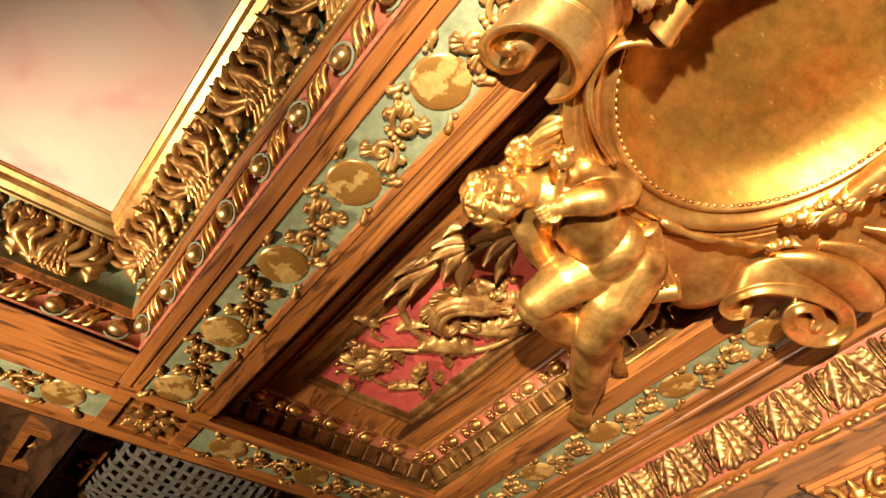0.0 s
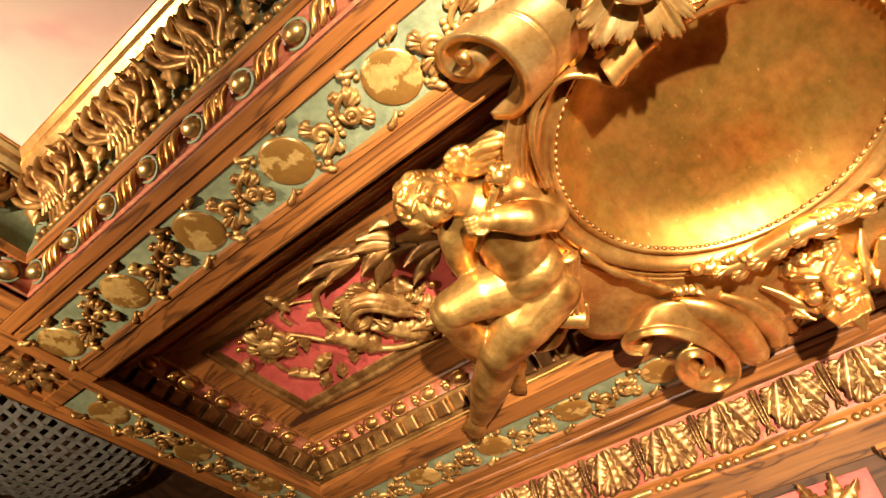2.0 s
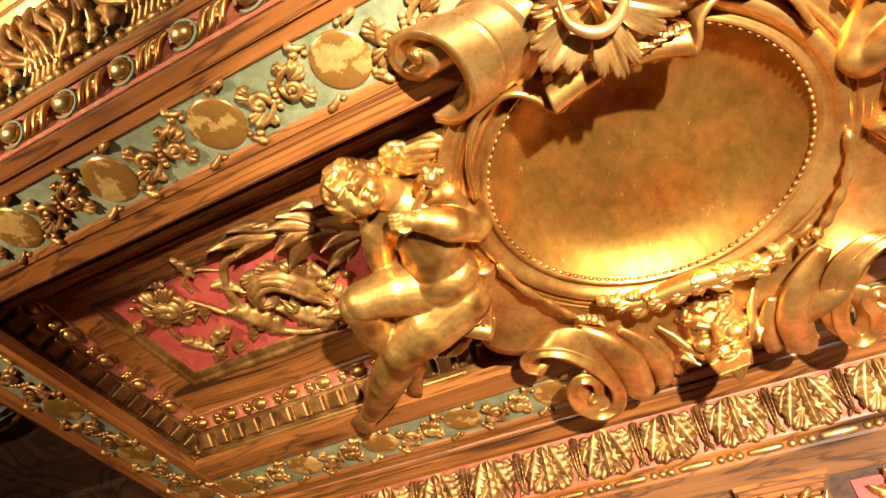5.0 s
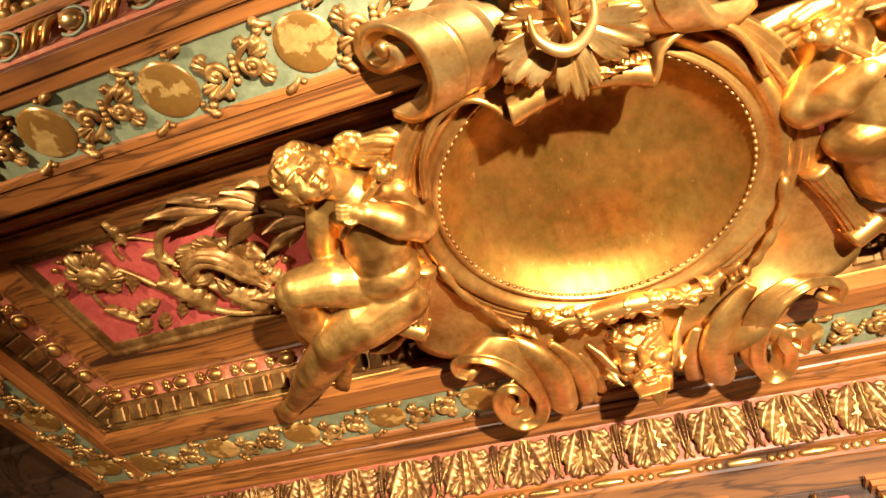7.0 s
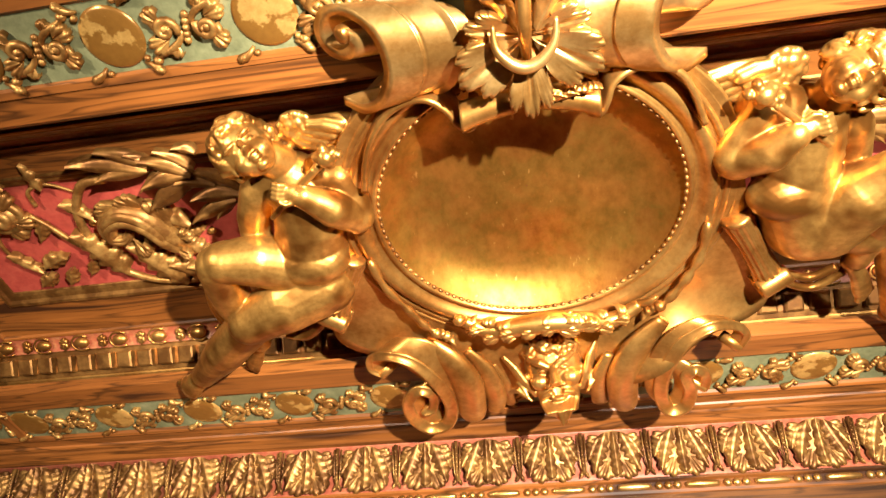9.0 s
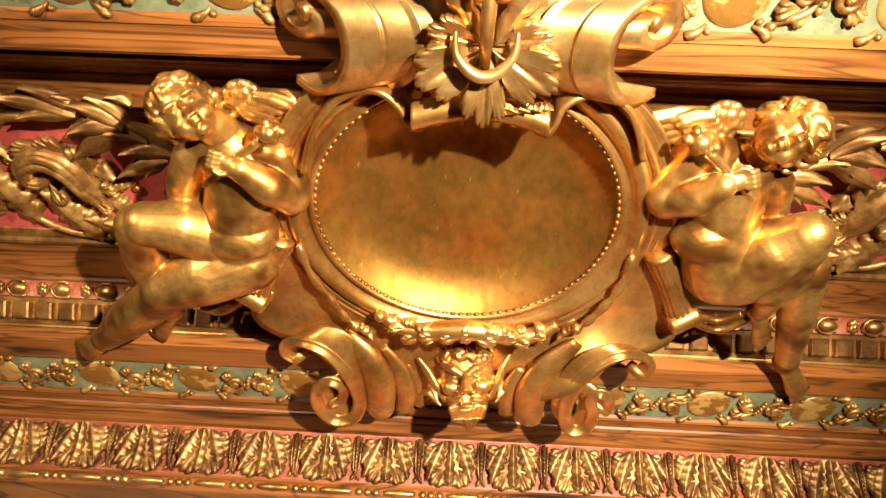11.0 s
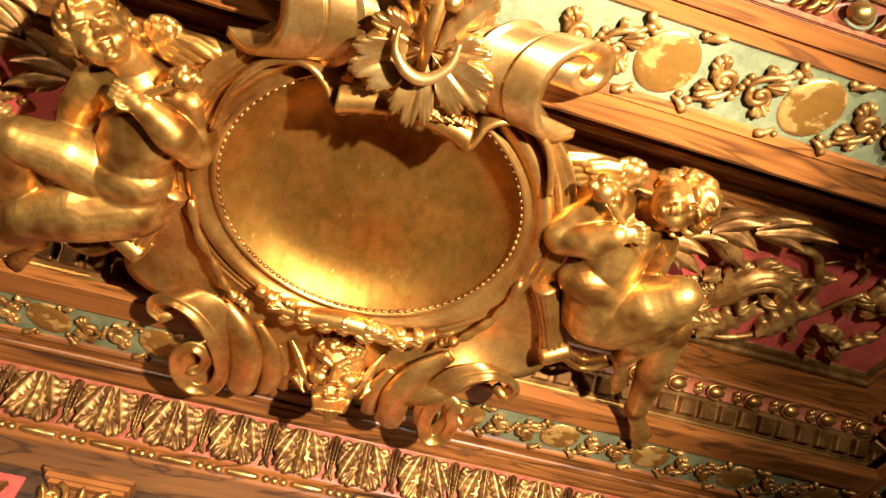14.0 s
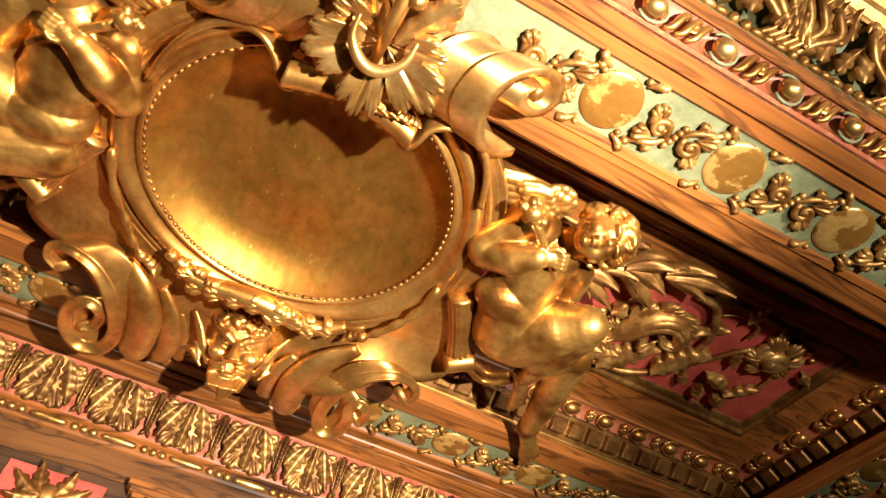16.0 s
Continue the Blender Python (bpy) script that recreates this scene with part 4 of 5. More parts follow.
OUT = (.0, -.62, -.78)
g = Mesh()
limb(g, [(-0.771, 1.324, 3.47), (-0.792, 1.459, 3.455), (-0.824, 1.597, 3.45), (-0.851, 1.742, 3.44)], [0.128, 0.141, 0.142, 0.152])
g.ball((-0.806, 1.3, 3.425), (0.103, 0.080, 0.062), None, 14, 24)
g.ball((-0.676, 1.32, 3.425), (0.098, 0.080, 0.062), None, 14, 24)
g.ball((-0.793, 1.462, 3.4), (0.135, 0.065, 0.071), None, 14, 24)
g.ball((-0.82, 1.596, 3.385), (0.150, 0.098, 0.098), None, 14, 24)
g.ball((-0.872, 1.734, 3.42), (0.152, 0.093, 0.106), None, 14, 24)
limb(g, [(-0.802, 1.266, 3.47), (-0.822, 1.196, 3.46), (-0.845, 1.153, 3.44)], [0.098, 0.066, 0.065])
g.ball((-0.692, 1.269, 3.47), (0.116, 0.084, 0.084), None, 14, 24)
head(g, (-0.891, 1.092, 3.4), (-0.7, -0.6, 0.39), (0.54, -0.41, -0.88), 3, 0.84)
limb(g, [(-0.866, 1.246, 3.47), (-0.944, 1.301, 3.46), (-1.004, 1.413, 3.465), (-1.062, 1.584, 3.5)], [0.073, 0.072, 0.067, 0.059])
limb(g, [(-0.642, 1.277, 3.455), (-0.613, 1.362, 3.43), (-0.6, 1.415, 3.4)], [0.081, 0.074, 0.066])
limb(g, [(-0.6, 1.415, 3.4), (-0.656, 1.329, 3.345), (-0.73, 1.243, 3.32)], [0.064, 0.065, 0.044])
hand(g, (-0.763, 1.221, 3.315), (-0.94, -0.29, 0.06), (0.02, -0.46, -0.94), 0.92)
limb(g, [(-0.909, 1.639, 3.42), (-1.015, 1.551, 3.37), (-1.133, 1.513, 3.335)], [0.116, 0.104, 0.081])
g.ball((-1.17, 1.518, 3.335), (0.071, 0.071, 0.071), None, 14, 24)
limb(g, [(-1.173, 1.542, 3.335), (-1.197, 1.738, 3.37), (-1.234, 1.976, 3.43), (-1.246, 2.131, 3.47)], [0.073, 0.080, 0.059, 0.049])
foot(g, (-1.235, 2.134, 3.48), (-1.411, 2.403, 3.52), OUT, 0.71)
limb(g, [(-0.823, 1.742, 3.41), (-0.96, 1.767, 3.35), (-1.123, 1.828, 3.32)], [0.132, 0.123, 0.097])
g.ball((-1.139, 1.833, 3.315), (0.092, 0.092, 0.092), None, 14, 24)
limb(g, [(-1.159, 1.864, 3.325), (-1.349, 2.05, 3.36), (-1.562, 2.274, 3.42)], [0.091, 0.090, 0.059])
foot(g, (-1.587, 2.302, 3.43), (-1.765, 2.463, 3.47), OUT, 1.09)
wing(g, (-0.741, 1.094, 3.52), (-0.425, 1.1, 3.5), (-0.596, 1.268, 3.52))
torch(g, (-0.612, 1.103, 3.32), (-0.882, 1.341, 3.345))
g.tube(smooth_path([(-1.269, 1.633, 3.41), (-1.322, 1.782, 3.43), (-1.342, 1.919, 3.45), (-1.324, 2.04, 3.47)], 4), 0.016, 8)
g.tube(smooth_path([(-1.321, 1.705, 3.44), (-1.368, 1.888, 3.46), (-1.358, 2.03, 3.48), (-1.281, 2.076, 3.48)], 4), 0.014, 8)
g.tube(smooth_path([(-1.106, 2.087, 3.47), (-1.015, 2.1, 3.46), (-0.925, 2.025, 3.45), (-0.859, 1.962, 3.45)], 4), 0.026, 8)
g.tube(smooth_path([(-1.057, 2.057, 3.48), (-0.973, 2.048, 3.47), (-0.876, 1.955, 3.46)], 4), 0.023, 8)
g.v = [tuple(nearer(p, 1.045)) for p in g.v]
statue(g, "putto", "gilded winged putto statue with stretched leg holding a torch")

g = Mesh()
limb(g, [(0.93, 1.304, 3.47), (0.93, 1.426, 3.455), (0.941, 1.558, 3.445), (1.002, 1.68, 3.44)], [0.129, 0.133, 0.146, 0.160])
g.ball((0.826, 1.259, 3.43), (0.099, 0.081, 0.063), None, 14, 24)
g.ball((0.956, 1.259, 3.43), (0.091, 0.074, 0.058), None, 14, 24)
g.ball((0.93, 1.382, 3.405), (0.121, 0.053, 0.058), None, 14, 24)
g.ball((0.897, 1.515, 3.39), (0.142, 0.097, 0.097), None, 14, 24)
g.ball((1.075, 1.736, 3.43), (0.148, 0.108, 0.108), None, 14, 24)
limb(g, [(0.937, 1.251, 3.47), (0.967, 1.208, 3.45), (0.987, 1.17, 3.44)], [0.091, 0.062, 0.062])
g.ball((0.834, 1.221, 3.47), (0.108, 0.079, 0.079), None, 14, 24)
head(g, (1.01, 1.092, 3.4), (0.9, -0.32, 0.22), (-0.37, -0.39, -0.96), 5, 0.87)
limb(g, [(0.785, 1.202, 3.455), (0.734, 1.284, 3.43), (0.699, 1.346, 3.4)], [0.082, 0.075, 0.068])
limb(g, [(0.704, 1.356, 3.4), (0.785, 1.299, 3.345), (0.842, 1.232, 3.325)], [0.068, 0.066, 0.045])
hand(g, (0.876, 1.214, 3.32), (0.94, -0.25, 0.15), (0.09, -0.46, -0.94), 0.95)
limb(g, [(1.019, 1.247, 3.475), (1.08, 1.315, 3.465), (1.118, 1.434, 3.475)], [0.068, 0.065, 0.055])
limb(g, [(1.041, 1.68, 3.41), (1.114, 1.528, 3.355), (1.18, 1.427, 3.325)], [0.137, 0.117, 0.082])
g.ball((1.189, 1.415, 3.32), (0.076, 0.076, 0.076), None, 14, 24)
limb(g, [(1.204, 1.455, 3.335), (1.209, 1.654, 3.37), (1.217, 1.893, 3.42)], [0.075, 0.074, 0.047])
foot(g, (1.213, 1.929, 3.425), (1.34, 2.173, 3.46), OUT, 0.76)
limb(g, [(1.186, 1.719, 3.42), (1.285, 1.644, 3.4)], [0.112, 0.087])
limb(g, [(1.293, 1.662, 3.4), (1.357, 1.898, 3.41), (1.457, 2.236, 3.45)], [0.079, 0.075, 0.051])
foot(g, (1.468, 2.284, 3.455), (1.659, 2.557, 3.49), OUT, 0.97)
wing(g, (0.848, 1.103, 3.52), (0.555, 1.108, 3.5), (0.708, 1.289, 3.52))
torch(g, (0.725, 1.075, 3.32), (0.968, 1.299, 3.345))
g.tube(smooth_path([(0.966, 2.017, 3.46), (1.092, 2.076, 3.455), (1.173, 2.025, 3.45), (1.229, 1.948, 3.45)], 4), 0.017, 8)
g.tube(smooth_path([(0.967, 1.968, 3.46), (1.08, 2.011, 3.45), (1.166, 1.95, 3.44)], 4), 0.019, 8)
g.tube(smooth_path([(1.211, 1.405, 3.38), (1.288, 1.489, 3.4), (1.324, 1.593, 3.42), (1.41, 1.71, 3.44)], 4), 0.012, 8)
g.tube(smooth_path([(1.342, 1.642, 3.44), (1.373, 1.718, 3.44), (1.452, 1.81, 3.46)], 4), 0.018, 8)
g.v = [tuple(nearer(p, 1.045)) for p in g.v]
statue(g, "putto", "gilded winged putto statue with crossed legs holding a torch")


# ---- horned satyr mask at the foot of the cartouche (a carved head) ----
g = Mesh()
m = frame_of((0.061, 2.454, 3.43), (-0.11, -0.66, 0.76), (-0.01, -0.51, -0.89)) @ Matrix.Diagonal((1.14, 1.14, 1.05, 1))
g.ball((0, 0, .03), (.115, .09, .12), m, 12, 18)
g.ball((0, .02, -.09), (.085, .07, .11), m, 10, 14)
for s in (-1, 1):
    g.ball((s * .058, .062, -.035), (.042, .034, .036), m, 8, 12)
    g.tube([(s * .010, .102, .018), (s * .045, .102, .044), (s * .092, .068, .066)], [.014, .020, .010], 8, m)
    g.ball((s * .043, .080, .010), (.018, .012, .009), m, 6, 10)
    g.ball((s * .028, .120, -.054), (.016, .016, .012), m, 6, 8)
    g.tube([(s * .02, .10, -.085), (s * .055, .085, -.095), (s * .075, .06, -.12)], [.013, .012, .006], 7, m)
    g.tube([(s * .045, .05, .11), (s * .062, .06, .145), (s * .085, .055, .175), (s * .115, .04, .19)], [.022, .019, .013, .004], 9, m)
    g.tube([(s * .09, .0, -.10), (s * .125, .02, -.03), (s * .155, .03, .04), (s * .190, .04, .10)], [.014, .028, .028, .016], 9, m, .6)
    for k in range(2):
        g.tube([(s * .10, .01, .0 - .03 * k), (s * (.145 + .012 * (k % 2)), .015, -.03 - .03 * k), (s * (.12 - .012 * k), .03, -.09 - .024 * k)], [.016, .018, .006], 7, m)
g.tube([(0, .094, .03), (0, .130, -.01), (0, .150, -.050)], [.014, .018, .024], 9, m)
g.ball((0, .10, -.112), (.034, .018, .012), m, 6, 10)
rnd = random.Random(9)
for k in range(80):
    th, h = rnd.uniform(.1, math.pi - .1), rnd.uniform(.45, 1)
    d = V((math.cos(th) * math.sqrt(1 - h * h), math.sin(th) * math.sqrt(1 - h * h), h))
    p = V((d.x * .115, d.y * .09, d.z * .12 + .03))
    q = V((-d.z * rnd.uniform(-1, 1), rnd.uniform(-.3, .3), d.x)).normalized() * .022
    g.tube([p - q, p + d * .016, p + q, p + q * 1.3 - d * .01], [.008, .014, .012, .004], 6, m)
for k in range(16):
    x = -.07 + .14 * k / 15
    g.tube([(x, .070, -.120), (x * .75, .085 + .022 * (k % 2), -.165), (x * .35, .062 + .02 * (k % 2), -.235 + .8 * abs(x) + .02 * (k % 3))], [.010, .012, .008], 6, m)
statue(g, "satyr_mask", "gilded carved horned mask below the cartouche").data.materials[0] = GOLD


# ---- fluted scrolls beside the cartouche ----
def fluted_scroll(a, b):
    a, b = V(a), V(b)
    d = (b - a)
    m = frame_of(a, d, (0, -.5, -.85))
    ln = d.length
    ob = holder("fluted_scroll")
    tagged(ob, "gilded fluted quiver-shaped scroll with curled end", "carving")
    g = Mesh()
    rows = []
    for i in range(9):
        t = i / 8
        r = .050 - .010 * math.sin(math.pi * t)
        rows.append([(r * 1.25 * (1 - .22 * (j % 4 == 0)) * math.cos(2 * math.pi * j / 56), r * (1 - .22 * (j % 4 == 0)) * math.sin(2 * math.pi * j / 56), ln * .92 * t) for j in range(56)])
    g.grid(rows, closed_v=True, m=m)
    g.done("shaft", GOLD, ob)
    g = Mesh()
    g.tube([(0, 0, -.012), (0, 0, .0), (0, 0, .014)], [.052, .060, .052], 20, m)
    g.done("collar", GOLD, ob)
    g = Mesh()
    path = [m @ V((0, .02 + p[1], ln * .92 + p[0])) for p in spiral(1.25, .062, .018, 20, -2.0)]
    side = (m.to_3x3() @ V((1, 0, 0)))
    ribbon(g, path, [.13] * len(path), .016, side)
    g.done("curl", GOLD, ob)


fluted_scroll((-0.702, 1.705, 3.5), (-0.876, 2.05, 3.49))
fluted_scroll((0.78, 1.697, 3.5), (0.965, 2.061, 3.49))


# ---- gilded foliage on the red ground ----
def deeper(ob, k=1.06):
    """Sets a thing of the coffer further up, along the lines of sight from the middle of the room."""
    ob.matrix_basis = Matrix.Translation((0, 0, 1.6)) @ Matrix.Diagonal((k, k, k, 1)) @ Matrix.Translation((0, 0, -1.6))


def foliage(sx):
    z0 = S + .218
    ob = holder("acanthus_scroll")
    tagged(ob, "gilded carved acanthus scroll on the red coffer ground", "carving")

    def fix(o):
        if sx > 0:
            o.data.transform(MIRROR)
            o.data.flip_normals()

    def leafs(name, rows, material=GOLD_LEAF):
        for x, y, a, ln, w, lobes, dep, curl, bend in rows:
            g = Mesh()
            g.leaf(under(x, y, z0 - .014, a), ln, w * 1.15, lobes, dep * 1.2, curl, bend, .40)
            fix(g.done(name, material, ob))

    def stem(pts, radii):
        g = Mesh()
        path = smooth_path(pts, 5)
        g.tube(path, [radii[0] + (radii[1] - radii[0]) * k / (len(path) - 1) for k in range(len(path))], 8)
        fix(g.done("stem", GOLD_LEAF, ob))

    # rosette scroll at the far end
    sp = spiral(1.6, .125, .025, 30, 3.4)
    stem([(-2.329 + p[0] * 1.05, 1.515 + p[1] * .85, z0 - .012 - .0012 * k) for k, p in enumerate(sp)], (.018, .034))
    g = Mesh()
    g.ball((-2.329, 1.515, z0 - .02), (.088, .075, .048), None, 8, 14)
    fix(g.done("rosette", GOLD_LEAF, ob))
    for a, ln in ((150, .12), (200, .11), (250, .12), (300, .12), (20, .10), (75, .10)):
        g = Mesh()
        g.lobe(under(-2.329 + .045 * math.cos(radians(a)), 1.515 + .04 * math.sin(radians(a)), z0 - .034, a), ln, 74, 4, .028, -.020, .12)
        fix(g.done("petal", GOLD_LEAF, ob))
    # great leaf scroll next to the statue: a fat fluted curl rolled round a dark hollow, with frilled leaves on its back
    g = Mesh()
    radii = [0.038, 0.066, 0.067, 0.057, 0.045, 0.035, 0.027, 0.019]
    path = smooth_path([(-1.578, 1.785, 3.79), (-1.609, 1.684, 3.765), (-1.653, 1.577, 3.75), (-1.736, 1.54, 3.745), (-1.829, 1.585, 3.75), (-1.856, 1.666, 3.76), (-1.802, 1.686, 3.765), (-1.755, 1.642, 3.765)], 6)
    full = [radii[min(i // 6, 7)] + (radii[min(i // 6 + 1, 7)] - radii[min(i // 6, 7)]) * (i % 6) / 6 for i in range(len(path))]
    g.tube(path, full, 14, None, .8)
    for k in range(5):
        a = radians(150 + 60 * k)
        g.tube([p + V((0, .62 * r * math.sin(a), .62 * r * math.cos(a))) for p, r in zip(path, full)], [.42 * r for r in full], 7)
    for x, y, a, ln, wide in ((-1.559, 1.653, -102, 0.164, 74), (-1.607, 1.561, -138, 0.152, 66), (-1.683, 1.517, -177, 0.152, 60), (-1.550, 1.715, -32, 0.084, 70), (-1.594, 1.763, 30, 0.080, 60), (-1.760, 1.682, 63, 0.098, 60)):
        g.lobe(under(x, y, z0 - .055, a), ln * 1.1, wide, 6, .034, .016, .16, 3)
    fix(g.done("great_leaf", GOLD_LEAF, ob))
    stem([(-1.88, 1.60, z0 - .01), (-1.86, 1.70, z0 - .03), (-1.78, 1.76, z0 - .045), (-1.70, 1.74, z0 - .045)], (.010, .018))
    stem([(-1.534, 2.001, z0 - .02), (-1.70, 2.0, z0 - .022), (-1.839, 1.964, z0 - .022), (-1.96, 1.86, z0 - .022), (-1.994, 1.70, z0 - .022), (-1.975, 1.55, z0 - .025), (-1.91, 1.44, z0 - .03), (-1.846, 1.38, z0 - .03), (-1.745, 1.37, z0 - .03)], (.016, .022))
    stem([(-2.20, 1.52, z0 - .02), (-2.143, 1.595, z0 - .02), (-2.085, 1.693, z0 - .02), (-2.01, 1.77, z0 - .02)], (.012, .014))
    stem([(-2.14, 1.476, z0 - .014), (-2.131, 1.401, z0 - .018), (-2.07, 1.372, z0 - .018), (-2.008, 1.376, z0 - .016), (-1.931, 1.425, z0 - .012)], (.010, .006))
    stem([(-2.43, 1.60, z0 - .014), (-2.445, 1.70, z0 - .016), (-2.397, 1.802, z0 - .018), (-2.30, 1.825, z0 - .018), (-2.20, 1.77, z0 - .014)], (.010, .010))
    leafs("leaf", [(-1.546, 1.994, 231, .18, .10, 4, .030, .014, .10), (-1.64, 2.005, 232, .33, .14, 5, .034, .016, -.12), (-1.895, 1.90, 236, .31, .14, 5, .034, .016, -.12), (-1.46, 1.995, 225, .17, .09, 3, .030, .014, .1),
                   (-1.47, 1.66, 210, .33, .11, 5, .034, .010, .12), (-1.60, 1.56, 185, .20, .09, 4, .030, .010, .2), (-1.526, 1.711, 6, .10, .05, 3, .022, .0, .3),
                   (-1.56, 1.74, 60, .14, .09, 3, .028, .0, .2), (-2.02, 1.47, 40, .17, .06, 3, .022, .006, 0), (-2.05, 1.39, 250, .14, .06, 3, .020, 0, -.2),
                   (-2.30, 1.82, 330, .16, .08, 3, .026, .006, -.2), (-2.44, 1.72, 60, .17, .06, 3, .022, 0, .2), (-2.385, 1.937, 330, .12, .07, 3, .022, .004, 0), (-2.235, 1.946, 300, .11, .06, 3, .022, .004, 0),
                   (-2.52, 1.53, 160, .10, .06, 3, .022, 0, 0), (-2.16, 1.56, 120, .12, .06, 3, .022, 0, 0), (-2.22, 1.37, 200, .09, .05, 3, .018, 0, 0), (-2.10, 1.90, 300, .10, .05, 3, .018, 0, 0)])
    for x, y, r in ((-1.463, 1.699, .024), (-1.416, 1.728, .018), (-1.51, 1.661, .018), (-2.511, 1.435, .016), (-2.454, 1.397, .014), (-1.935, 1.605, .02)):
        g = Mesh()
        g.ball((x, y, z0 - .008), (r * 1.3, r, r * .8))
        fix(g.done("berry", GOLD, ob))
    # laurel branch behind the statue, standing off the ground
    br = holder("laurel_branch")
    tagged(br, "gilded laurel branch with broad smooth leaves", "carving")
    zl = S + .13
    for x, y, ln, a, w in ((-1.148, 1.472, .206, -173, .08), (-1.171, 1.495, .236, 164, .075), (-1.196, 1.498, .12, 143, .06), (-1.149, 1.452, .184, -136, .07), (-1.315, 1.358, .20, -142, .075), (-1.325, 1.352, .203, 178, .075), (-1.30, 1.34, .168, -128, .06),
                           (-1.349, 1.384, .211, 156, .095), (-1.314, 1.387, .12, 165, .065), (-1.476, 1.305, .222, -178, .07), (-1.471, 1.289, .20, -143, .07), (-1.501, 1.308, .296, -161, .075), (-1.476, 1.295, .10, -121, .05), (-1.255, 1.261, .09, -142, .05), (-1.645, 1.256, .147, -165, .05), (-1.24, 1.42, .16, -160, .065), (-1.40, 1.33, .16, 160, .065)):
        g = Mesh()
        g.leaf(under(x, y, zl - .012 * (ln > .19), a), ln, w, 1, .026, .024, .05, .06)
        # the browner gilding also puts the beam's shade into the laurel's colour
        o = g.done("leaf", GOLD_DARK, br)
        fix(o)
    g = Mesh()
    g.tube(smooth_path([(-1.05, 1.50, zl), (-1.15, 1.46, zl), (-1.31, 1.36, zl - .005), (-1.47, 1.30, zl), (-1.66, 1.25, zl + .01)], 5), .014, 8)
    fix(g.done("twig", GOLD_DARK, br))
    deeper(ob)
    deeper(br)


foliage(-1)
foliage(1)
for o in [o for o in scene.objects if o.name in ("trim_coffer_frame", "coffer_panel")]:
    deeper(o)


# ---- cornice on the wall ----
cor = holder("trim_cornice")
tagged(cor, "gilded acanthus cornice on a salmon red hollow", "cornice", kind="structure")
along_x([(3.20, 3.70), (3.20, 3.556)] + arc((3.206, 3.552), (3.315, 3.325), .16, 8) + [(3.37, 3.325), (3.37, 3.70)], -3.6, 2 * XC + 3.6).done("hollow", SALMON, cor, "salmon red painted hollow")
along_x([(3.30, 3.326), (3.30, 3.312), (3.318, 3.306), (3.326, 3.298), (3.326, 3.268), (3.335, 3.256), (3.345, 3.25), (3.37, 3.25), (3.37, 3.326)], -3.6, 2 * XC + 3.6).done("ledge", WOOD_X, cor, smooth=False)


def cornice_leaf_mesh():
    g = Mesh()
    for s in (-1, 1):
        m = Matrix.Diagonal((1, s, 1, 1))
        g.lobe(m @ pose(.125, .026, .008, 0, 0, 22), .118, 76, 4, .034, .010, .13)
        g.lobe(m @ pose(.075, .040, .008, 0, 0, 55), .098, 66, 4, .032, .006, .13)
        g.lobe(m @ pose(.022, .042, .008, 0, 0, 80), .080, 66, 3, .028, .002, .13)
    g.leaf(pose(-.01, 0, -.004), .235, .27, 3, .026, .016, 0, .16, 12, True)
    for s in (-1, 1):
        g.leaf(pose(.0, s * .035, .010, 0, 0, s * 22), .215, .085, 5, .030, .018, -s * .06, .42)
        g.leaf(pose(.02, s * .065, .004, 0, 0, s * 34), .13, .075, 4, .026, .012, -s * .12, .42)
    g.leaf(pose(-.005, 0, .010), .225, .070, 5, .038, .026, 0, .30, 10, True)
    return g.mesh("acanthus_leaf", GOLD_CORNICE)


def dart_mesh():
    g = Mesh()
    g.tube([(-.005, 0, .01), (.08, 0, .02), (.16, 0, .022), (.205, 0, .014)], [.017, .014, .011, .016], 8)
    for k in range(7):
        g.ball((.03 + .022 * k, 0, .034), (.010, .009, .009), None, 5, 7)
    for s in (-1, 1):
        g.tube([(.0, s * .03, .006), (.08, s * .028, .010), (.16, s * .022, .010), (.20, s * .008, .010)], [.007, .008, .007, .004], 6)
        g.leaf(pose(.19, s * .004, .004, 0, 0, s * 40), .05, .03, 3, .014, .01)
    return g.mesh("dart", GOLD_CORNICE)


ALEAF, DART = cornice_leaf_mesh(), dart_mesh()
down = Matrix(((0, 1, 0, 0), (.42, 0, -.905, 0), (-.905, 0, -.42, 0), (0, 0, 0, 1)))
UNIT = .342
for k in range(21):
    x = -3.51 + UNIT * k + .094
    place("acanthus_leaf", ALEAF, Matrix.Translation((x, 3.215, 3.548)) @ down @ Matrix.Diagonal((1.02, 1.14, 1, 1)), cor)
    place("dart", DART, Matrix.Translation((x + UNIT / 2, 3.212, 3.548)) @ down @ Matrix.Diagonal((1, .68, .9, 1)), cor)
g = Mesh()
g.ball((0, 0, 0), (.021, .019, .021), rings=6, seg=10)
PEARL = g.mesh("pearl", GOLD_BRIGHT)
g = Mesh()
g.tube([(-.085, 0, 0), (-.07, 0, 0), (0, 0, 0), (.07, 0, 0), (.085, 0, 0)], [.010, .016, .021, .016, .010], 10)
REEL = g.mesh("reel", GOLD_BRIGHT)
for k in range(21):
    x = -3.51 + UNIT * k
    for q in (-1, 0, 1):
        place("pearl", PEARL, pose(x + .046 * q, 3.316, 3.285), cor)
    place("reel", REEL, pose(x + UNIT / 2, 3.316, 3.285), cor)

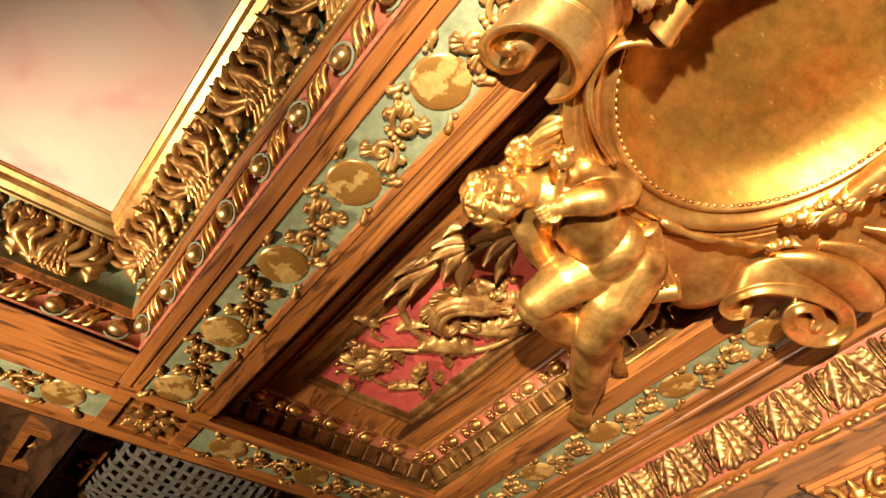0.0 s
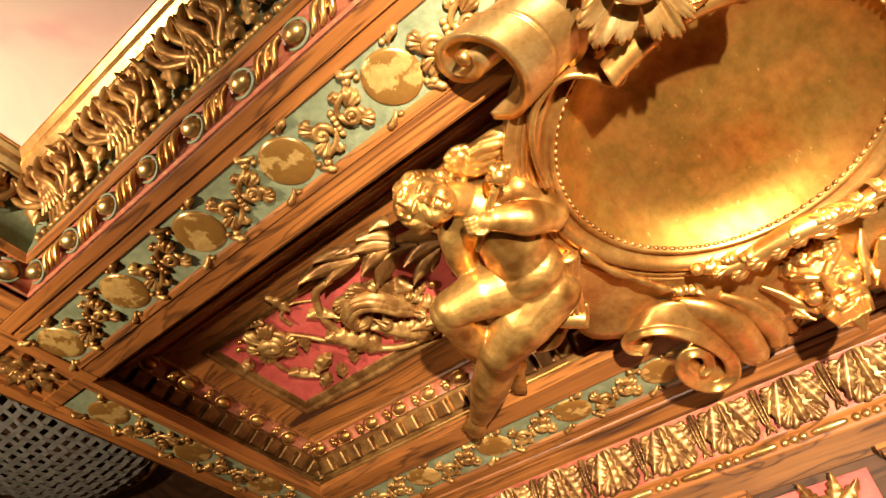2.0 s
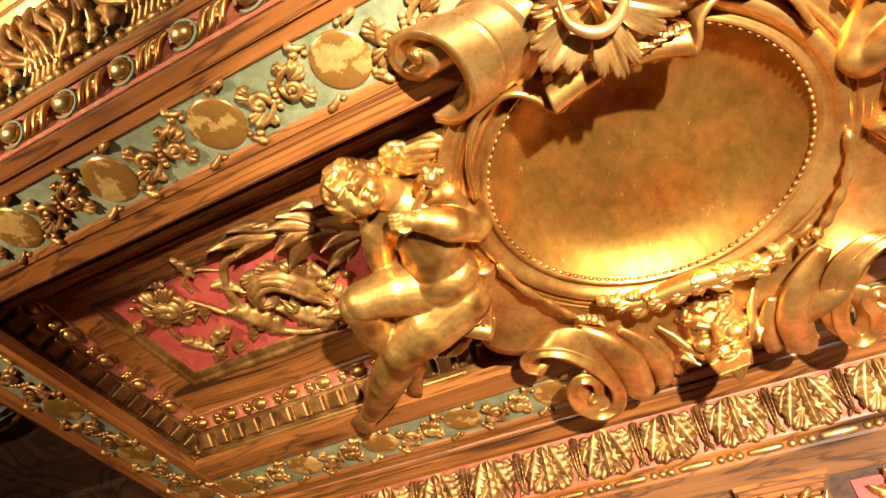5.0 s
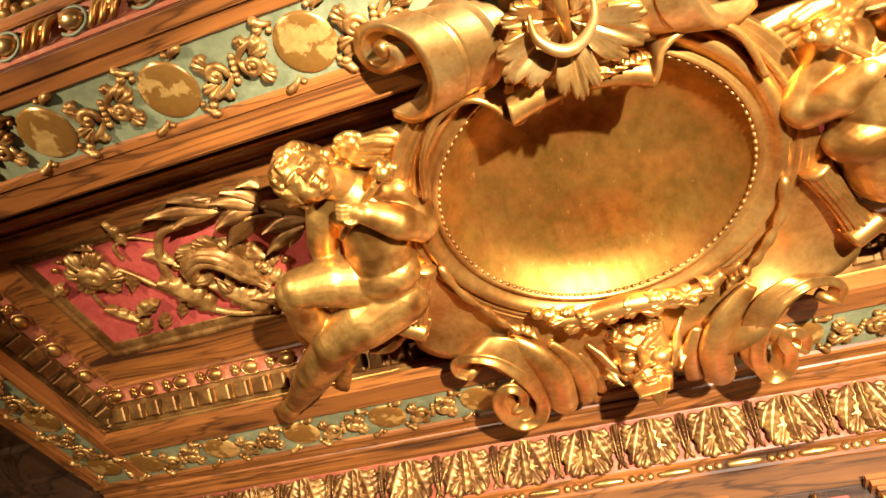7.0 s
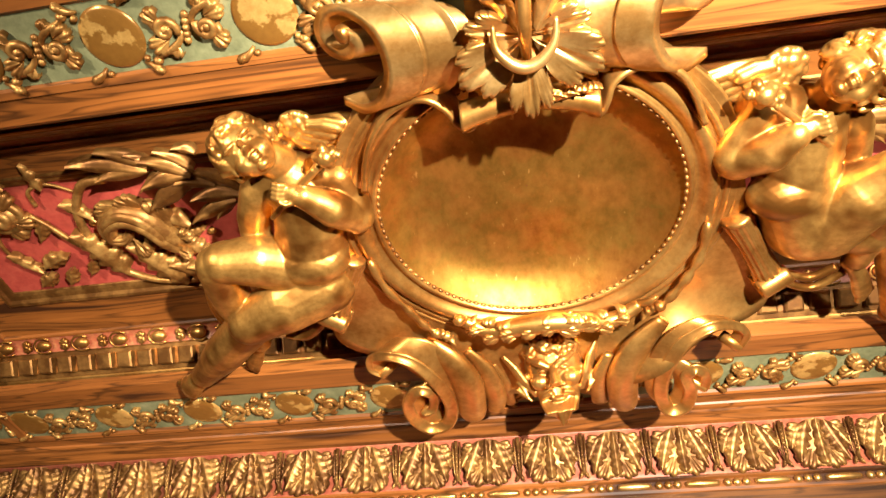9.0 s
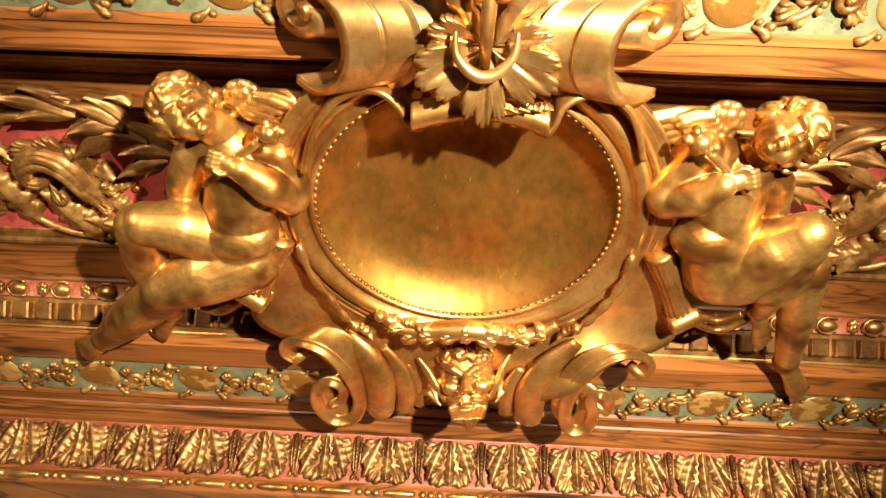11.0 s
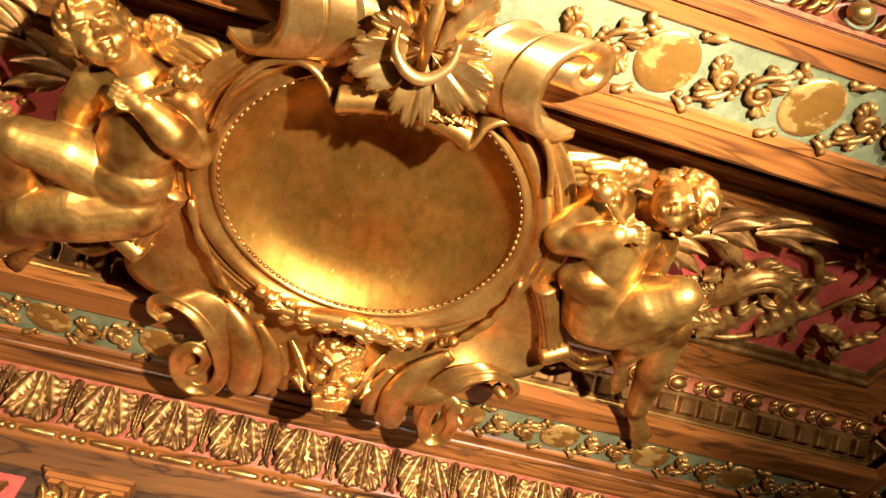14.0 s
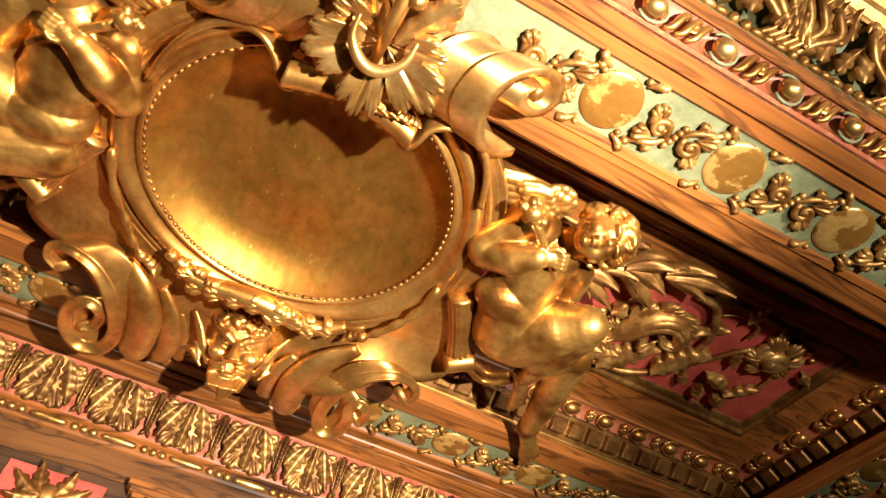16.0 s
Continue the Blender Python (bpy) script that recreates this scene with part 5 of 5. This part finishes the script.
# ---- upper wall: pilaster capitals and red panels under the wooden frieze ----
along_x([(3.34, 3.25), (3.34, 3.12), (3.35, 3.11), (3.37, 3.11), (3.37, 3.25)], -3.6, 3.66).done("frieze", WOOD_FRIEZE, cor, smooth=False)
# dark sheet standing in for the shaded recess below the frieze
along_x([(3.364, 3.112), (3.364, 2.2), (3.372, 2.2), (3.372, 3.112)], -3.6, 3.66).done("shadow_board", WOOD_DARK, cor, smooth=False)
for k in range(7):
    x = -2.98 + 1.02 * k
    ob = holder("pilaster_capital")
    tagged(ob, "walnut and gilded pilaster capital under the frieze", "capital", "capitals along the wall")
    g = Mesh()
    for w, za, zb, dep in ((.21, 3.108, 3.085, .10), (.195, 3.085, 3.06, .085), (.175, 3.06, 3.04, .07), (.15, 3.04, 2.3, .03)):
        g.prism([(x - w, 3.363, za), (x + w, 3.363, za), (x + w, 3.363 - dep, za), (x - w, 3.363 - dep, za)], (0, 0, zb - za))
    g.done("abacus", WOOD_X, ob, smooth=False)
    g = Mesh()
    for s in (-1, 1):
        sp = spiral(1.3, .07, .012, 16, 1.6)
        g.tube([(x + s * (.12 + p[0]), 3.30, 2.975 + p[1]) for p in sp], .018, 7)
    for a in (-30, 0, 30):
        g.leaf(Matrix.Translation((x + a * .003, 3.325, 2.86)) @ Matrix.Rotation(radians(a), 4, "Y") @ Matrix(((0, 1, 0, 0), (0, 0, -1, 0), (1, 0, 0, 0), (0, 0, 0, 1))), .18, .10, 4, .03, .03)
    g.done("leafwork", GOLD, ob)
    pn = holder("wall_panel")
    tagged(pn, "red wall panel with gilded carved leaf ornament", "wall panel", "panels along the wall")
    g = Mesh()
    xa, xb = x + .29, x + .73
    g.prism([(xa, 3.362, 3.065), (xb, 3.362, 3.065), (xb, 3.362, 2.4), (xa, 3.362, 2.4)], (0, -.012, 0))
    g.done("ground", RED, pn, smooth=False)
    g = Mesh()
    for s in (-1, 1):
        for q, (a, ln) in enumerate(((60, .16), (20, .17), (-20, .15))):
            m = Matrix.Translation(((xa + xb) / 2 + s * .02, 3.345, 2.93)) @ Matrix(((s, 0, 0, 0), (0, 0, -1, 0), (0, 1, 0, 0), (0, 0, 0, 1))) @ Matrix.Rotation(radians(a), 4, "Z")
            g.leaf(m, ln, .08, 4, .03, .02, .15)
    g.ball(((xa + xb) / 2, 3.33, 2.95), (.05, .03, .05))
    g.done("leafwork", GOLD_DARK, pn)

# ---- bays beyond the cross beams, their shade put into a darker wood ----
for sx in (-1, 1):
    bay = holder("trim_side_bay")
    tagged(bay, "walnut coffer of the next bay, its shade coloured in", "moulding", kind="structure")
    xa, xb = (-6.15, -3.45) if sx < 0 else (2 * XC + 3.45, 6.15)
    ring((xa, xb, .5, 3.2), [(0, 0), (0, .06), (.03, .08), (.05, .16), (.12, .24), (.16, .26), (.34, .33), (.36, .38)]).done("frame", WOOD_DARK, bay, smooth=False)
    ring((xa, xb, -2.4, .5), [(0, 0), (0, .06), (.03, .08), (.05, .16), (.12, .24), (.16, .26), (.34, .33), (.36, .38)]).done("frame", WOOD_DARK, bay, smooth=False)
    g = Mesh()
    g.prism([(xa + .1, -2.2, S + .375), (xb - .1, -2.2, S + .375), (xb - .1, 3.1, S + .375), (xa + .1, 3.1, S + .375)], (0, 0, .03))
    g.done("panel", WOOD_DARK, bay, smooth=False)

# carved rosette panel and a dentil strip in the dark bay
rose = holder("rosette_panel")
tagged(rose, "walnut panel with a carved leaf rosette on a shade-dark ground", "ceiling panel")
g = Mesh()
for a, b, c, d in ((-.24, -.24, .24, -.19), (-.24, .19, .24, .24), (-.24, -.19, -.19, .19), (.19, -.19, .24, .19)):
    g.prism([(-4.21 + a, 0.50 + b, 3.80), (-4.21 + c, 0.50 + b, 3.80), (-4.21 + c, 0.50 + d, 3.80), (-4.21 + a, 0.50 + d, 3.80)], (0, 0, .17))
g.done("frame", WOOD_Y, rose, smooth=False)
for k in range(8):
    g = Mesh()
    g.leaf(under(-4.21 + .03 * math.cos(radians(45 * k)), 0.50 + .03 * math.sin(radians(45 * k)), 3.87, 45 * k), .13, .08, 3, .03, .014)
    g.done("petal", GOLD_DARK, rose)
g = Mesh()
g.ball((-4.21, 0.50, 3.85), .035)
g.prism([(-4.21 - .19, 0.50 - .19, 3.88), (-4.21 + .19, 0.50 - .19, 3.88), (-4.21 + .19, 0.50 + .19, 3.88), (-4.21 - .19, 0.50 + .19, 3.88)], (0, 0, .09))
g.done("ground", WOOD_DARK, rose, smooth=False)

# woven lattice oval in the dark bay
lat = holder("lattice_oval")
tagged(lat, "oval grey woven metal lattice in the dark ceiling bay", "grille")
LX, LY, LA, LB = -4.25, 1.30, .72, .60


def dome(x, y):
    r = ((x - LX) / LA) ** 2 + ((y - LY) / LB) ** 2
    return S + .30 - .20 * max(0, 1 - r) ** .5


for k in range(-8, 9):
    for way_ in (0, 1):
        half = LA if way_ == 0 else LB
        off = k * (LB if way_ == 0 else LA) / 8.6
        lim = math.sqrt(max(0, 1 - (off / (LB if way_ == 0 else LA)) ** 2)) * half
        if lim < .08:
            continue
        path = []
        for i in range(15):
            t = -lim + 2 * lim * i / 14
            x, y = (LX + t, LY + off) if way_ == 0 else (LX + off, LY + t)
            path.append(V((x, y, dome(x, y) + (.006 if (i + k + way_) % 2 else -.006))))
        g = Mesh()
        rows = []
        for p in path:
            wv = V((0, .017, 0)) if way_ == 0 else V((.017, 0, 0))
            rows.append([p - wv, p + wv, p + wv + V((0, 0, .006)), p - wv + V((0, 0, .006))])
        g.grid(rows, closed_v=True)
        g.done("strip", GREY_METAL, lat, smooth=False)
g = Mesh()
g.tube([(LX + LA * 1.03 * math.cos(2 * math.pi * k / 40), LY + LB * 1.03 * math.sin(2 * math.pi * k / 40), S + .29) for k in range(41)], .035, 8)
g.done("rim", GOLD_DARK, lat)
for (x, y, a) in ((-4.15, .66, 0), (-3.62, 1.72, 90), (-3.72, .86, 40)):
    sp = spiral(1.3, .07, .015, 16, radians(a))
    g = Mesh()
    g.tube([(x + p[0], y + p[1], S + .20) for p in sp], .020, 7)
    g.done("curl", GOLD_BRIGHT, lat)
